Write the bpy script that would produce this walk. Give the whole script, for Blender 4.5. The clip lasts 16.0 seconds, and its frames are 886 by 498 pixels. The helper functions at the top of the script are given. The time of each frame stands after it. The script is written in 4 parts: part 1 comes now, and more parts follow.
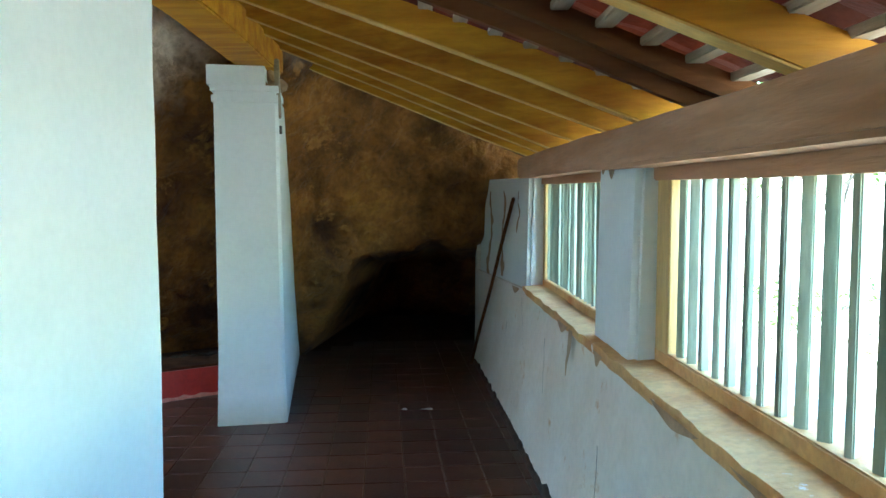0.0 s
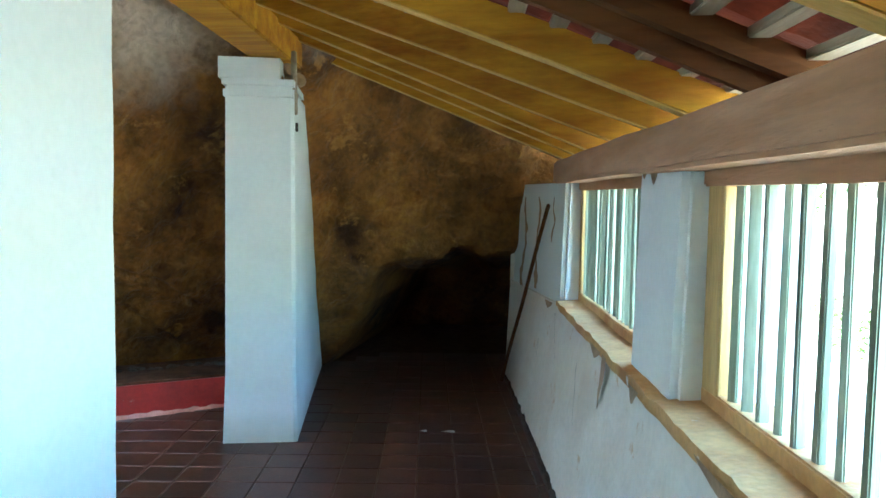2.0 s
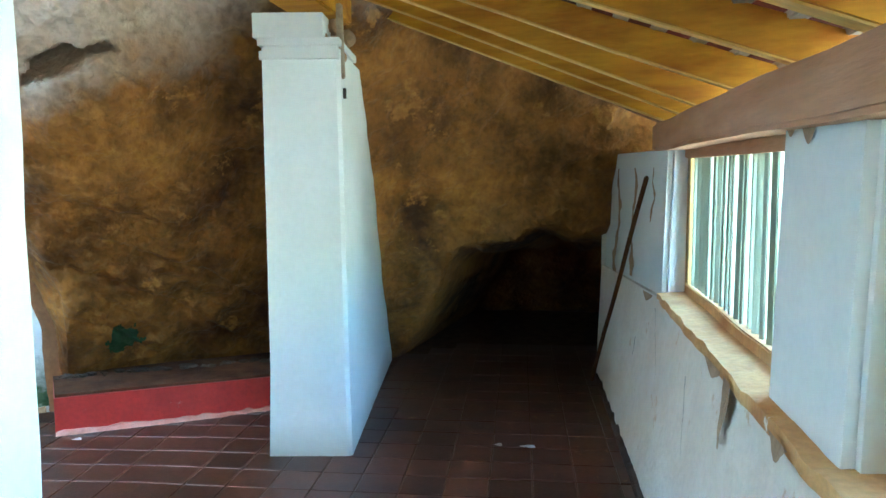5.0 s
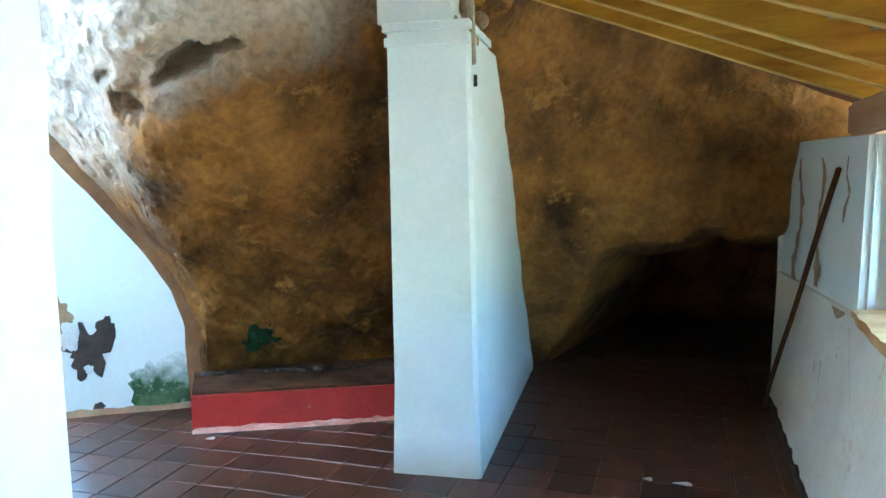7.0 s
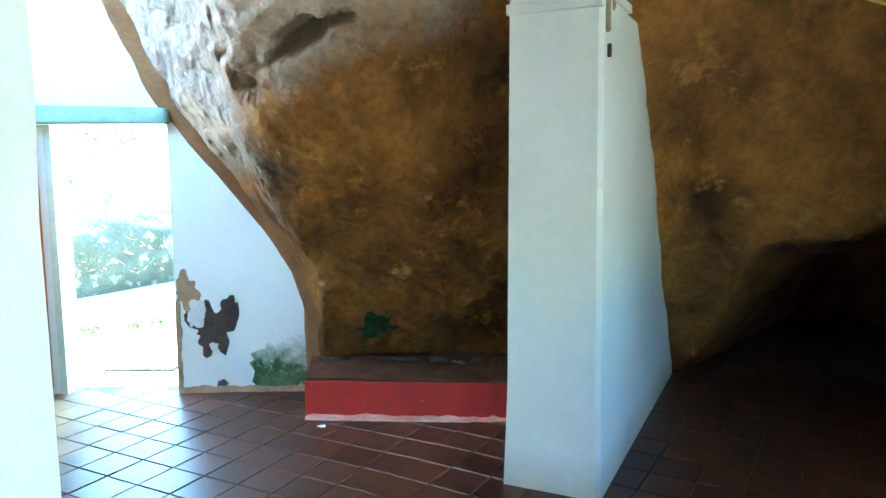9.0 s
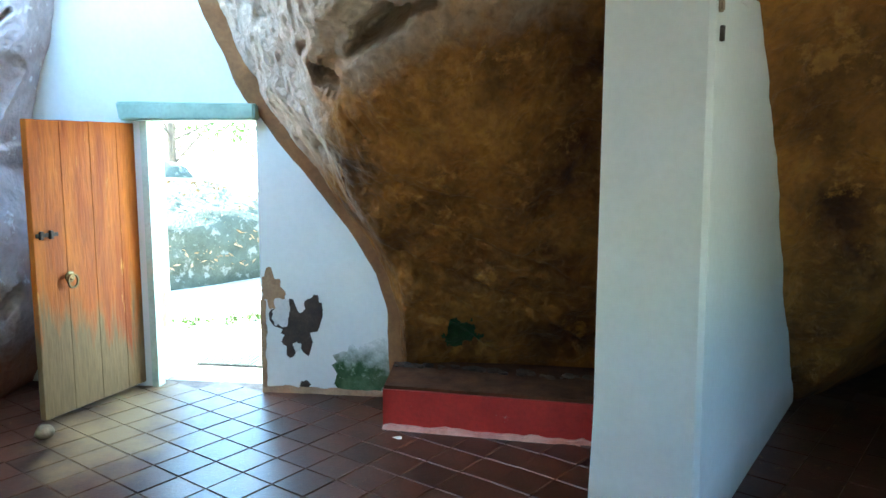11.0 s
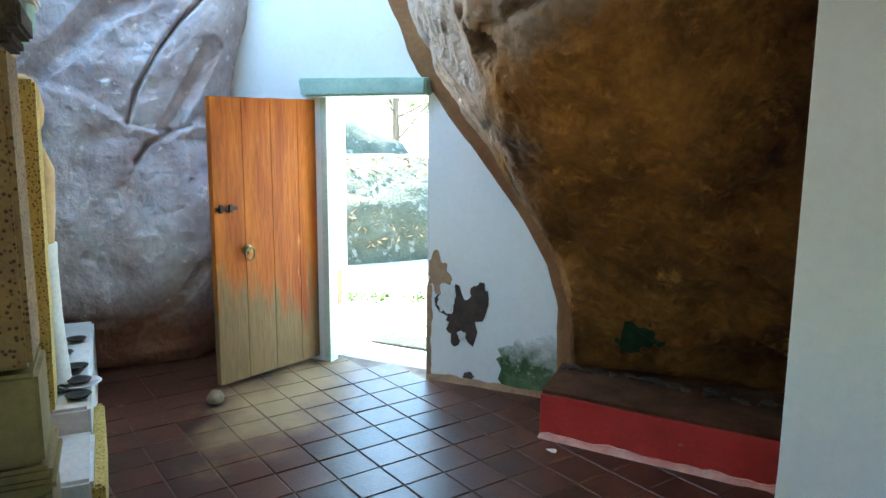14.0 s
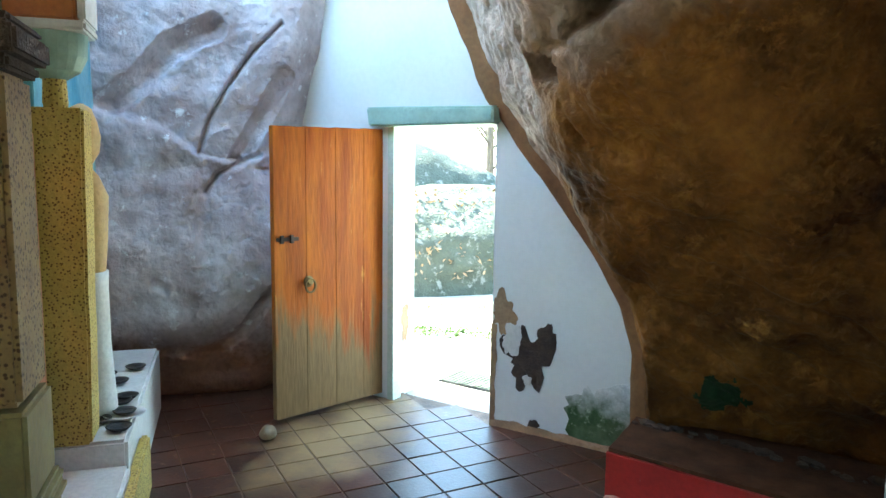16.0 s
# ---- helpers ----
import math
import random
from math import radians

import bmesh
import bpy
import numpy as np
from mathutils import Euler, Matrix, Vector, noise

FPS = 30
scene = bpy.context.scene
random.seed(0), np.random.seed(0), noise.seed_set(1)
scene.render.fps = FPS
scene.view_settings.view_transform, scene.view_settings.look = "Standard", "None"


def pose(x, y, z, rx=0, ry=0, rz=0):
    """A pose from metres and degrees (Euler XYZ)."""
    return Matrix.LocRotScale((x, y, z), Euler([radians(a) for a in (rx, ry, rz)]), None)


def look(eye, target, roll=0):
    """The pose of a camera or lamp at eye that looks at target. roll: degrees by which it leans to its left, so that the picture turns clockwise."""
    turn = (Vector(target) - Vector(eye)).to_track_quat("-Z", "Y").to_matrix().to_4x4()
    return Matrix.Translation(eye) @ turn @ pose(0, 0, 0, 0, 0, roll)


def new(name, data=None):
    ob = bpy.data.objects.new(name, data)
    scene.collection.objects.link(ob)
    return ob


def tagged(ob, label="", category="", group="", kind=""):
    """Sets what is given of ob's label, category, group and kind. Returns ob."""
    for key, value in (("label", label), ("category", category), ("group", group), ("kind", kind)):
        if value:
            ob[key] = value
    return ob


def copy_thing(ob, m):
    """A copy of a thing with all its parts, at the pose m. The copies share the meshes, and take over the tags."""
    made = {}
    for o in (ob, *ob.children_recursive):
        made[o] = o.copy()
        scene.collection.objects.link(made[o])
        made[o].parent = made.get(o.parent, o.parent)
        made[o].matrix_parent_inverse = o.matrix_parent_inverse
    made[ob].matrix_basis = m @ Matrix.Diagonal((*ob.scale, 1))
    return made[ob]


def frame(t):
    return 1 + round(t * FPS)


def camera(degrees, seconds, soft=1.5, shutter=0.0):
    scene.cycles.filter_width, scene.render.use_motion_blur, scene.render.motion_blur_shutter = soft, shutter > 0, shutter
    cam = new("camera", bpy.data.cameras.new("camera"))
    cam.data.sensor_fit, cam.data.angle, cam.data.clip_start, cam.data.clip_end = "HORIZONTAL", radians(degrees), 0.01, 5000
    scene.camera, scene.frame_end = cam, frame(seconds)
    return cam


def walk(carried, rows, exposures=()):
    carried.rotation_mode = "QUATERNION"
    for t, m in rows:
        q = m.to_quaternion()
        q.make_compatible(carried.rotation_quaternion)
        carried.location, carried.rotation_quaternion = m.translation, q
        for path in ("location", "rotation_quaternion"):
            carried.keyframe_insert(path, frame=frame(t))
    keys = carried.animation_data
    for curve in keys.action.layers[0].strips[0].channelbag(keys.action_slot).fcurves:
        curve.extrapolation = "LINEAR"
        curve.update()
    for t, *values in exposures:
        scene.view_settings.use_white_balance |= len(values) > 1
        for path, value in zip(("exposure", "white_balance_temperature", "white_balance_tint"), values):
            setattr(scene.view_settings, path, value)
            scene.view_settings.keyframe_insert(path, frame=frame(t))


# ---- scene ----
cam = camera(64.0, 16.0)
EXPOSURES = [(0.0, 5.05, 5150, -16), (3.0, 5.5, 5100, -16), (6.0, 5.8, 5050, -16), (9.0, 5.4, 5200, -16), (11.5, 4.65, 5700, -11), (16.0, 4.4, 6050, -9)]
PATH = [
    (0, (0.137, 0.085, 1.591), (0.075, 2.08, 1.463), -0.0),
    (0.5, (0.162, 0.197, 1.591), (0.078, 2.191, 1.46), -0.5),
    (1, (0.189, 0.307, 1.593), (0.078, 2.3, 1.457), 0.2),
    (1.5, (0.222, 0.411, 1.595), (0.07, 2.403, 1.498), 1.0),
    (2, (0.252, 0.514, 1.595), (0.064, 2.501, 1.48), 1.0),
    (2.5, (0.269, 0.625, 1.594), (0.026, 2.605, 1.443), -0.0),
    (3, (0.272, 0.752, 1.593), (0.016, 2.73, 1.454), -0.3),
    (3.2, (0.272, 0.804, 1.593), (-0.006, 2.78, 1.471), -0.6),
    (5.3, (0.277, 1.353, 1.602), (-0.21, 3.284, 1.41), -0.2),
    (5.5, (0.278, 1.402, 1.602), (-0.248, 3.322, 1.408), -0.2),
    (6, (0.276, 1.51, 1.604), (-0.374, 3.388, 1.38), -0.3),
    (6.5, (0.269, 1.613, 1.605), (-0.499, 3.446, 1.379), -1.1),
    (7, (0.255, 1.715, 1.607), (-0.597, 3.514, 1.413), -0.9),
    (7.5, (0.237, 1.818, 1.61), (-0.657, 3.598, 1.441), -0.6),
    (8, (0.22, 1.916, 1.612), (-0.749, 3.655, 1.41), -0.9),
    (8.5, (0.206, 2.01, 1.614), (-0.854, 3.692, 1.397), -1.0),
    (9, (0.196, 2.097, 1.617), (-1.001, 3.681, 1.375), -0.3),
    (9.2, (0.19, 2.131, 1.617), (-1.059, 3.676, 1.381), -0.2),
    (11.3, (0.102, 2.479, 1.63), (-1.364, 3.818, 1.39), -0.2),
    (11.5, (0.092, 2.513, 1.63), (-1.402, 3.824, 1.403), -0.5),
    (12, (0.065, 2.6, 1.631), (-1.475, 3.856, 1.41), -1.1),
    (12.5, (0.038, 2.69, 1.632), (-1.572, 3.85, 1.381), -1.2),
    (13, (0.011, 2.786, 1.632), (-1.673, 3.833, 1.373), -1.1),
    (13.5, (-0.011, 2.882, 1.632), (-1.754, 3.818, 1.339), -0.5),
    (14, (-0.033, 2.974, 1.633), (-1.816, 3.823, 1.316), 0.4),
    (14.5, (-0.061, 3.057, 1.633), (-1.879, 3.834, 1.332), -0.6),
    (15, (-0.101, 3.137, 1.633), (-1.937, 3.884, 1.363), 0.3),
    (15.5, (-0.143, 3.211, 1.633), (-2.013, 3.878, 1.39), 1.2),
    (16, (-0.184, 3.283, 1.634), (-2.081, 3.87, 1.399), 0.7),
]
walk(cam, [(t, look(eye, target, roll)) for t, eye, target, roll in PATH], EXPOSURES)

# ---- world and light ----
world = bpy.data.worlds.new("world")
scene.world = world
world.use_nodes = True
_nt = world.node_tree
sky = _nt.nodes.new("ShaderNodeTexSky")
sky.sky_type = "NISHITA"
sky.sun_disc = False
sky.sun_elevation = radians(48)
sky.sun_rotation = radians(235)
_nt.nodes["Background"].inputs["Strength"].default_value = 0.15
_nt.links.new(sky.outputs[0], _nt.nodes["Background"].inputs[0])
sun_data = bpy.data.lights.new("sun", "SUN")
sun_data.energy = 3.5
sun_data.angle = radians(3)
sun_data.color = (1.0, 0.95, 0.86)
sun = new("sun", sun_data)
sun.matrix_world = look((0, 0, 0), (0.55, 0.38, -0.74))


# ---- materials ----
def material(name, base, second, scale=3.0, fine=40.0, rough=0.7, bump=0.3, metal=0.0, third=None, third_at=0.62, vary=0.0, stretch=(1, 1, 1), distance=0.01, spec=0.5, pits=0.0, zmix=None, grain=0.35, lean=0.0, wobble=0.8):
    """Two colours mixed by a coarse noise, a third in patches, grain and relief by a fine one."""
    m = bpy.data.materials.new(name)
    m.use_nodes = True
    t = m.node_tree
    n, l = t.nodes, t.links
    b = n["Principled BSDF"]
    co = n.new("ShaderNodeTexCoord")
    mp = n.new("ShaderNodeMapping")
    mp.inputs["Scale"].default_value = stretch
    l.new(co.outputs["Object"], mp.inputs["Vector"])
    c = n.new("ShaderNodeTexNoise")
    c.inputs["Scale"].default_value = scale
    c.inputs["Detail"].default_value = 6
    c.inputs["Roughness"].default_value = 0.6
    f = n.new("ShaderNodeTexNoise")
    f.inputs["Scale"].default_value = fine
    f.inputs["Detail"].default_value = 5
    for q in (c, f):
        l.new(mp.outputs[0], q.inputs["Vector"])
    r = n.new("ShaderNodeValToRGB")
    r.color_ramp.elements[0].position, r.color_ramp.elements[1].position = 0.36, 0.66
    r.color_ramp.elements[0].color, r.color_ramp.elements[1].color = (*base, 1), (*second, 1)
    l.new(c.outputs["Fac"], r.inputs[0])
    out = r.outputs[0]
    if third:
        p = n.new("ShaderNodeTexNoise")
        p.inputs["Scale"].default_value = scale * 2.3
        p.inputs["Detail"].default_value = 8
        p.inputs["Roughness"].default_value = 0.7
        l.new(mp.outputs[0], p.inputs["Vector"])
        pr = n.new("ShaderNodeValToRGB")
        pr.color_ramp.elements[0].position, pr.color_ramp.elements[1].position = third_at, third_at + 0.06
        l.new(p.outputs["Fac"], pr.inputs[0])
        mx = n.new("ShaderNodeMixRGB")
        mx.inputs[2].default_value = (*third, 1)
        l.new(pr.outputs[0], mx.inputs[0])
        l.new(out, mx.inputs[1])
        out = mx.outputs[0]
    if zmix:
        colour, z0, z1 = zmix
        sp = n.new("ShaderNodeSeparateXYZ")
        l.new(co.outputs["Object"], sp.inputs[0])
        wob = n.new("ShaderNodeMath")
        wob.operation = "MULTIPLY_ADD"
        wob.inputs[1].default_value = wobble
        l.new(c.outputs["Fac"], wob.inputs[0])
        tip = n.new("ShaderNodeMath")
        tip.operation = "MULTIPLY_ADD"
        tip.inputs[1].default_value = lean
        l.new(sp.outputs["X"], tip.inputs[0])
        l.new(sp.outputs["Z"], tip.inputs[2])
        l.new(tip.outputs[0], wob.inputs[2])
        zr = n.new("ShaderNodeMapRange")
        zr.inputs["From Min"].default_value, zr.inputs["From Max"].default_value = z0 + wobble / 2, z1 + wobble / 2
        l.new(wob.outputs[0], zr.inputs["Value"])
        zm = n.new("ShaderNodeMixRGB")
        zm.inputs[2].default_value = (*colour, 1)
        l.new(zr.outputs[0], zm.inputs[0])
        l.new(out, zm.inputs[1])
        out = zm.outputs[0]
    if pits:
        vo = n.new("ShaderNodeTexVoronoi")
        vo.inputs["Scale"].default_value = pits
        l.new(mp.outputs[0], vo.inputs["Vector"])
        vr = n.new("ShaderNodeValToRGB")
        vr.color_ramp.elements[0].position, vr.color_ramp.elements[1].position = 0.22, 0.40
        vr.color_ramp.elements[0].color = (0.25, 0.17, 0.10, 1)
        l.new(vo.outputs["Distance"], vr.inputs[0])
        pm = n.new("ShaderNodeMixRGB")
        pm.blend_type = "MULTIPLY"
        pm.inputs[0].default_value = 1.0
        l.new(out, pm.inputs[1])
        l.new(vr.outputs[0], pm.inputs[2])
        out = pm.outputs[0]
    g = n.new("ShaderNodeMixRGB")
    g.blend_type = "MULTIPLY"
    g.inputs[0].default_value = grain
    gr = n.new("ShaderNodeValToRGB")
    gr.color_ramp.elements[0].position, gr.color_ramp.elements[1].position = 0.25, 0.6
    gr.color_ramp.elements[0].color = (0.45, 0.45, 0.45, 1)
    l.new(f.outputs["Fac"], gr.inputs[0])
    l.new(out, g.inputs[1])
    l.new(gr.outputs[0], g.inputs[2])
    out = g.outputs[0]
    if vary:
        oi = n.new("ShaderNodeObjectInfo")
        mr = n.new("ShaderNodeMapRange")
        mr.inputs["To Min"].default_value, mr.inputs["To Max"].default_value = 1 - vary, 1 + vary
        l.new(oi.outputs["Random"], mr.inputs["Value"])
        hs = n.new("ShaderNodeHueSaturation")
        l.new(mr.outputs[0], hs.inputs["Value"])
        l.new(out, hs.inputs["Color"])
        out = hs.outputs[0]
    l.new(out, b.inputs["Base Color"])
    rr = n.new("ShaderNodeMapRange")
    rr.inputs["To Min"].default_value, rr.inputs["To Max"].default_value = max(0, rough - 0.12), min(1, rough + 0.12)
    l.new(f.outputs["Fac"], rr.inputs["Value"])
    l.new(rr.outputs[0], b.inputs["Roughness"])
    b.inputs["Metallic"].default_value = metal
    b.inputs["Specular IOR Level"].default_value = spec
    bp = n.new("ShaderNodeBump")
    bp.inputs["Strength"].default_value = bump
    bp.inputs["Distance"].default_value = distance
    ad = n.new("ShaderNodeMath")
    l.new(c.outputs["Fac"], ad.inputs[0])
    l.new(f.outputs["Fac"], ad.inputs[1])
    l.new(ad.outputs[0], bp.inputs["Height"])
    l.new(bp.outputs[0], b.inputs["Normal"])
    return m


PLASTER = material("white_plaster", (0.80, 0.80, 0.77), (0.76, 0.76, 0.73), 1.8, 30, 0.75, 0.1, third=(0.66, 0.63, 0.56), third_at=0.72, grain=0.08)
PLASTER_WORN = material("worn_limewash", (0.82, 0.76, 0.68), (0.74, 0.64, 0.53), 2.0, 26, 0.8, 0.25, third=(0.62, 0.43, 0.26), third_at=0.62, distance=0.015, grain=0.15)
CEMENT = material("bare_cement", (0.46, 0.30, 0.17), (0.30, 0.19, 0.11), 7, 60, 0.9, 0.6)
EARTH = material("exposed_masonry", (0.10, 0.065, 0.045), (0.05, 0.035, 0.03), 9, 70, 0.95, 0.9, distance=0.02)
MOSS = material("green_algae", (0.04, 0.09, 0.025), (0.13, 0.19, 0.09), 9, 80, 0.9, 0.4, third=(0.30, 0.36, 0.24), third_at=0.58, zmix=((0.77, 0.77, 0.74), 0.16, 0.40), wobble=0.45)
ROCK = material("brown_gneiss", (0.37, 0.160, 0.030), (0.060, 0.021, 0.006), 1.5, 22, 0.72, 0.9, third=(0.32, 0.150, 0.034), third_at=0.57, spec=0.25, distance=0.03, zmix=((0.60, 0.47, 0.37), 3.30, 3.74), lean=-0.5, grain=0.6)
ROCK_PALE = material("grey_gneiss", (0.78, 0.73, 0.77), (0.40, 0.31, 0.30), 3.0, 24, 0.6, 0.9, third=(0.90, 0.90, 0.92), third_at=0.60, spec=0.35, distance=0.02, zmix=((0.34, 0.15, 0.09), 0.62, 0.28), grain=0.55)
ROCK_GREY = material("weathered_boulder", (0.060, 0.066, 0.045), (0.030, 0.036, 0.020), 2.5, 25, 0.9, 0.9, third=(0.15, 0.15, 0.125), third_at=0.56, distance=0.03)
TILE = material("clay_floor_tile", (0.085, 0.028, 0.014), (0.045, 0.017, 0.010), 5, 50, 0.38, 0.12, vary=0.35, third=(0.17, 0.09, 0.04), third_at=0.60, spec=0.4)


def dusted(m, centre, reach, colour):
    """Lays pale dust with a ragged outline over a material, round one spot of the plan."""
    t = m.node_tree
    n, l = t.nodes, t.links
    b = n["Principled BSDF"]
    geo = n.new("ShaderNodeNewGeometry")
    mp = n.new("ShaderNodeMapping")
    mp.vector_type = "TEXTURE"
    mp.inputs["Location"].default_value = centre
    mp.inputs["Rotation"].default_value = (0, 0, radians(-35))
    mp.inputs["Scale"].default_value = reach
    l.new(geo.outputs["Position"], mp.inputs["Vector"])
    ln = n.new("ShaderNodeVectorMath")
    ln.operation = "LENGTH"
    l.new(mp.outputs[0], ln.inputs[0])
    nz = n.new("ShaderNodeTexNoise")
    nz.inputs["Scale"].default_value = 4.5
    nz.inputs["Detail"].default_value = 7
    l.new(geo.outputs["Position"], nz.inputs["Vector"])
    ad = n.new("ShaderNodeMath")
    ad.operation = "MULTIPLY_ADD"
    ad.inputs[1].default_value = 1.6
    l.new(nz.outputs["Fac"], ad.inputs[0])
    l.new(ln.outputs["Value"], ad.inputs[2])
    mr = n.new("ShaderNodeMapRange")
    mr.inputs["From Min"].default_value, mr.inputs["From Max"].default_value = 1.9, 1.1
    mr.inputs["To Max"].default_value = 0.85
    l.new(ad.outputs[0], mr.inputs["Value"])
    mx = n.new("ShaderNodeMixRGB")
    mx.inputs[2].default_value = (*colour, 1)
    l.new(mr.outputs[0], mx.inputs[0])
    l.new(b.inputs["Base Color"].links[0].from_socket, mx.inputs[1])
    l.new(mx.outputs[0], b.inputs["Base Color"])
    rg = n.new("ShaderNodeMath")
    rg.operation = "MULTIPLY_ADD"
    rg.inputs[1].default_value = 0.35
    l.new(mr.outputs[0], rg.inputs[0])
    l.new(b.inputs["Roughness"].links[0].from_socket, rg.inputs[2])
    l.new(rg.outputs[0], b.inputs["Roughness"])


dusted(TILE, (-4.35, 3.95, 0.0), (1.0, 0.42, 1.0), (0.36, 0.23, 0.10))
GROUT = material("pale_grout", (0.17, 0.11, 0.07), (0.08, 0.05, 0.033), 8, 60, 0.85, 0.3)
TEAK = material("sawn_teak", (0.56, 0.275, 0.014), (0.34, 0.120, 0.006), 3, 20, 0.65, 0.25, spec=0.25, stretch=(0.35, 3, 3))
# teak lightened to paint the light bounced up onto the rafter undersides
TEAK_LIT = material("lit_teak", (0.76, 0.50, 0.16), (0.62, 0.36, 0.09), 3, 20, 0.6, 0.2, spec=0.25, stretch=(0.35, 3, 3))
LOG = material("dark_log", (0.15, 0.058, 0.018), (0.085, 0.030, 0.010), 3, 20, 0.8, 0.3, spec=0.15, stretch=(0.35, 3, 3))
BEAM = material("weathered_beam", (0.56, 0.32, 0.19), (0.42, 0.21, 0.10), 3, 24, 0.75, 0.4, spec=0.25, stretch=(3, 0.35, 3), third=(0.20, 0.12, 0.08), third_at=0.67)
SILLWOOD = material("clay_stained_sill", (0.70, 0.43, 0.17), (0.46, 0.21, 0.06), 3, 40, 0.85, 0.5, third=(0.76, 0.70, 0.60), third_at=0.64)
SLAT = material("painted_slat", (0.30, 0.30, 0.21), (0.17, 0.19, 0.12), 4, 30, 0.6, 0.25, stretch=(3, 3, 0.4), vary=0.15)
FRAMEWOOD = material("yellowed_frame", (0.62, 0.42, 0.15), (0.50, 0.30, 0.10), 4, 30, 0.6, 0.25, stretch=(3, 3, 0.4))
ROOFTILE = material("clay_roof_tile", (0.085, 0.030, 0.016), (0.045, 0.016, 0.010), 4, 40, 0.9, 0.4, spec=0.1, vary=0.2)
BATTEN = material("pale_batten", (0.42, 0.34, 0.24), (0.30, 0.21, 0.14), 4, 30, 0.75, 0.3, stretch=(3, 0.35, 3))
DOORWOOD = material("varnished_door_plank", (0.52, 0.145, 0.010), (0.31, 0.062, 0.006), 2.2, 18, 0.6, 0.25, spec=0.25, stretch=(4, 4, 0.5), vary=0.18, third=(0.62, 0.26, 0.05), third_at=0.62, zmix=((0.23, 0.14, 0.06), 0.66, 0.40), wobble=1.7, grain=0.5)
GREENPAINT = material("pale_green_paint", (0.42, 0.58, 0.48), (0.30, 0.45, 0.37), 5, 40, 0.5, 0.2)
PALE_GREEN = material("whitened_green_paint", (0.66, 0.76, 0.66), (0.56, 0.68, 0.56), 5, 40, 0.6, 0.2)
IRON = material("dark_iron", (0.05, 0.04, 0.035), (0.09, 0.06, 0.05), 12, 80, 0.5, 0.3, metal=0.7)
BRASS = material("dull_brass", (0.30, 0.21, 0.09), (0.18, 0.12, 0.06), 14, 80, 0.4, 0.2, metal=0.9)
REDPAINT = material("red_painted_cement", (0.50, 0.035, 0.028), (0.36, 0.024, 0.02), 4, 40, 0.45, 0.3, third=(0.50, 0.28, 0.22), third_at=0.66)
DUSTY_STONE = material("pale_brown_stone", (0.32, 0.24, 0.14), (0.20, 0.14, 0.08), 14, 60, 0.8, 0.4)
DUST = material("dusty_brown_cement", (0.11, 0.052, 0.026), (0.055, 0.025, 0.013), 6, 50, 0.95, 0.5, spec=0.15)
PILLAR_PLASTER = material("pillar_limewash", (0.80, 0.80, 0.77), (0.75, 0.75, 0.71), 1.8, 30, 0.7, 0.12, third=(0.64, 0.62, 0.54), third_at=0.70, grain=0.08, zmix=((0.50, 0.50, 0.42), 0.20, -0.02), wobble=0.35)
DULL_YELLOW = material("dull_yellow_plaster", (0.34, 0.26, 0.10), (0.24, 0.17, 0.07), 5, 50, 0.7, 0.3)
RIM = material("brown_mortar", (0.27, 0.135, 0.055), (0.17, 0.075, 0.03), 3, 40, 0.8, 0.3, spec=0.25)
PINK = material("worn_pink_cement", (0.62, 0.36, 0.30), (0.48, 0.20, 0.16), 6, 40, 0.7, 0.3)
GREENMOSS = material("dark_green_moss", (0.022, 0.07, 0.022), (0.015, 0.04, 0.014), 12, 60, 0.9, 0.4)
YELLOW = material("pitted_yellow_plaster", (0.66, 0.50, 0.14), (0.55, 0.40, 0.10), 3, 50, 0.7, 0.3, pits=75)
OCHRE = material("ochre_plaster", (0.40, 0.26, 0.09), (0.24, 0.14, 0.06), 6, 50, 0.7, 0.5, pits=60)
ORANGE = material("orange_paint", (0.55, 0.20, 0.05), (0.42, 0.13, 0.04), 4, 40, 0.6, 0.2)
CREAM = material("cream_paint", (0.72, 0.66, 0.46), (0.62, 0.55, 0.36), 4, 40, 0.6, 0.2)
WHITEPAINT = material("white_paint", (0.78, 0.77, 0.74), (0.68, 0.66, 0.62), 5, 40, 0.55, 0.2)
BLUEPAINT = material("blue_wall_paint", (0.10, 0.38, 0.55), (0.30, 0.58, 0.68), 5, 30, 0.6, 0.2)
SOOT = material("black_lamp_oil", (0.012, 0.011, 0.010), (0.03, 0.025, 0.02), 20, 90, 0.35, 0.3)
GROUND = material("pale_sandy_ground", (0.46, 0.42, 0.35), (0.34, 0.30, 0.24), 1.5, 30, 0.95, 0.4)
LEAF = material("green_leaf", (0.08, 0.13, 0.025), (0.05, 0.085, 0.015), 6, 40, 0.7, 0.1, vary=0.2, spec=0.2)
DRYLEAF = material("dry_leaf", (0.34, 0.20, 0.09), (0.24, 0.16, 0.08), 6, 40, 0.7, 0.1)
BARK = material("tree_bark", (0.14, 0.11, 0.08), (0.08, 0.06, 0.045), 5, 40, 0.9, 0.6)
RUBBER = material("woven_grey_mat", (0.03, 0.03, 0.03), (0.02, 0.02, 0.02), 10, 80, 0.9, 0.3)
# white of the small pieces that paint bright spots on the floor
BRIGHT_SPOT = material("bright_spot_white", (0.8, 0.8, 0.78), (0.7, 0.7, 0.68), 10, 50, 0.7, 0.1)
SKIN = material("painted_plaster_figure", (0.62, 0.42, 0.16), (0.52, 0.32, 0.12), 8, 50, 0.6, 0.2)


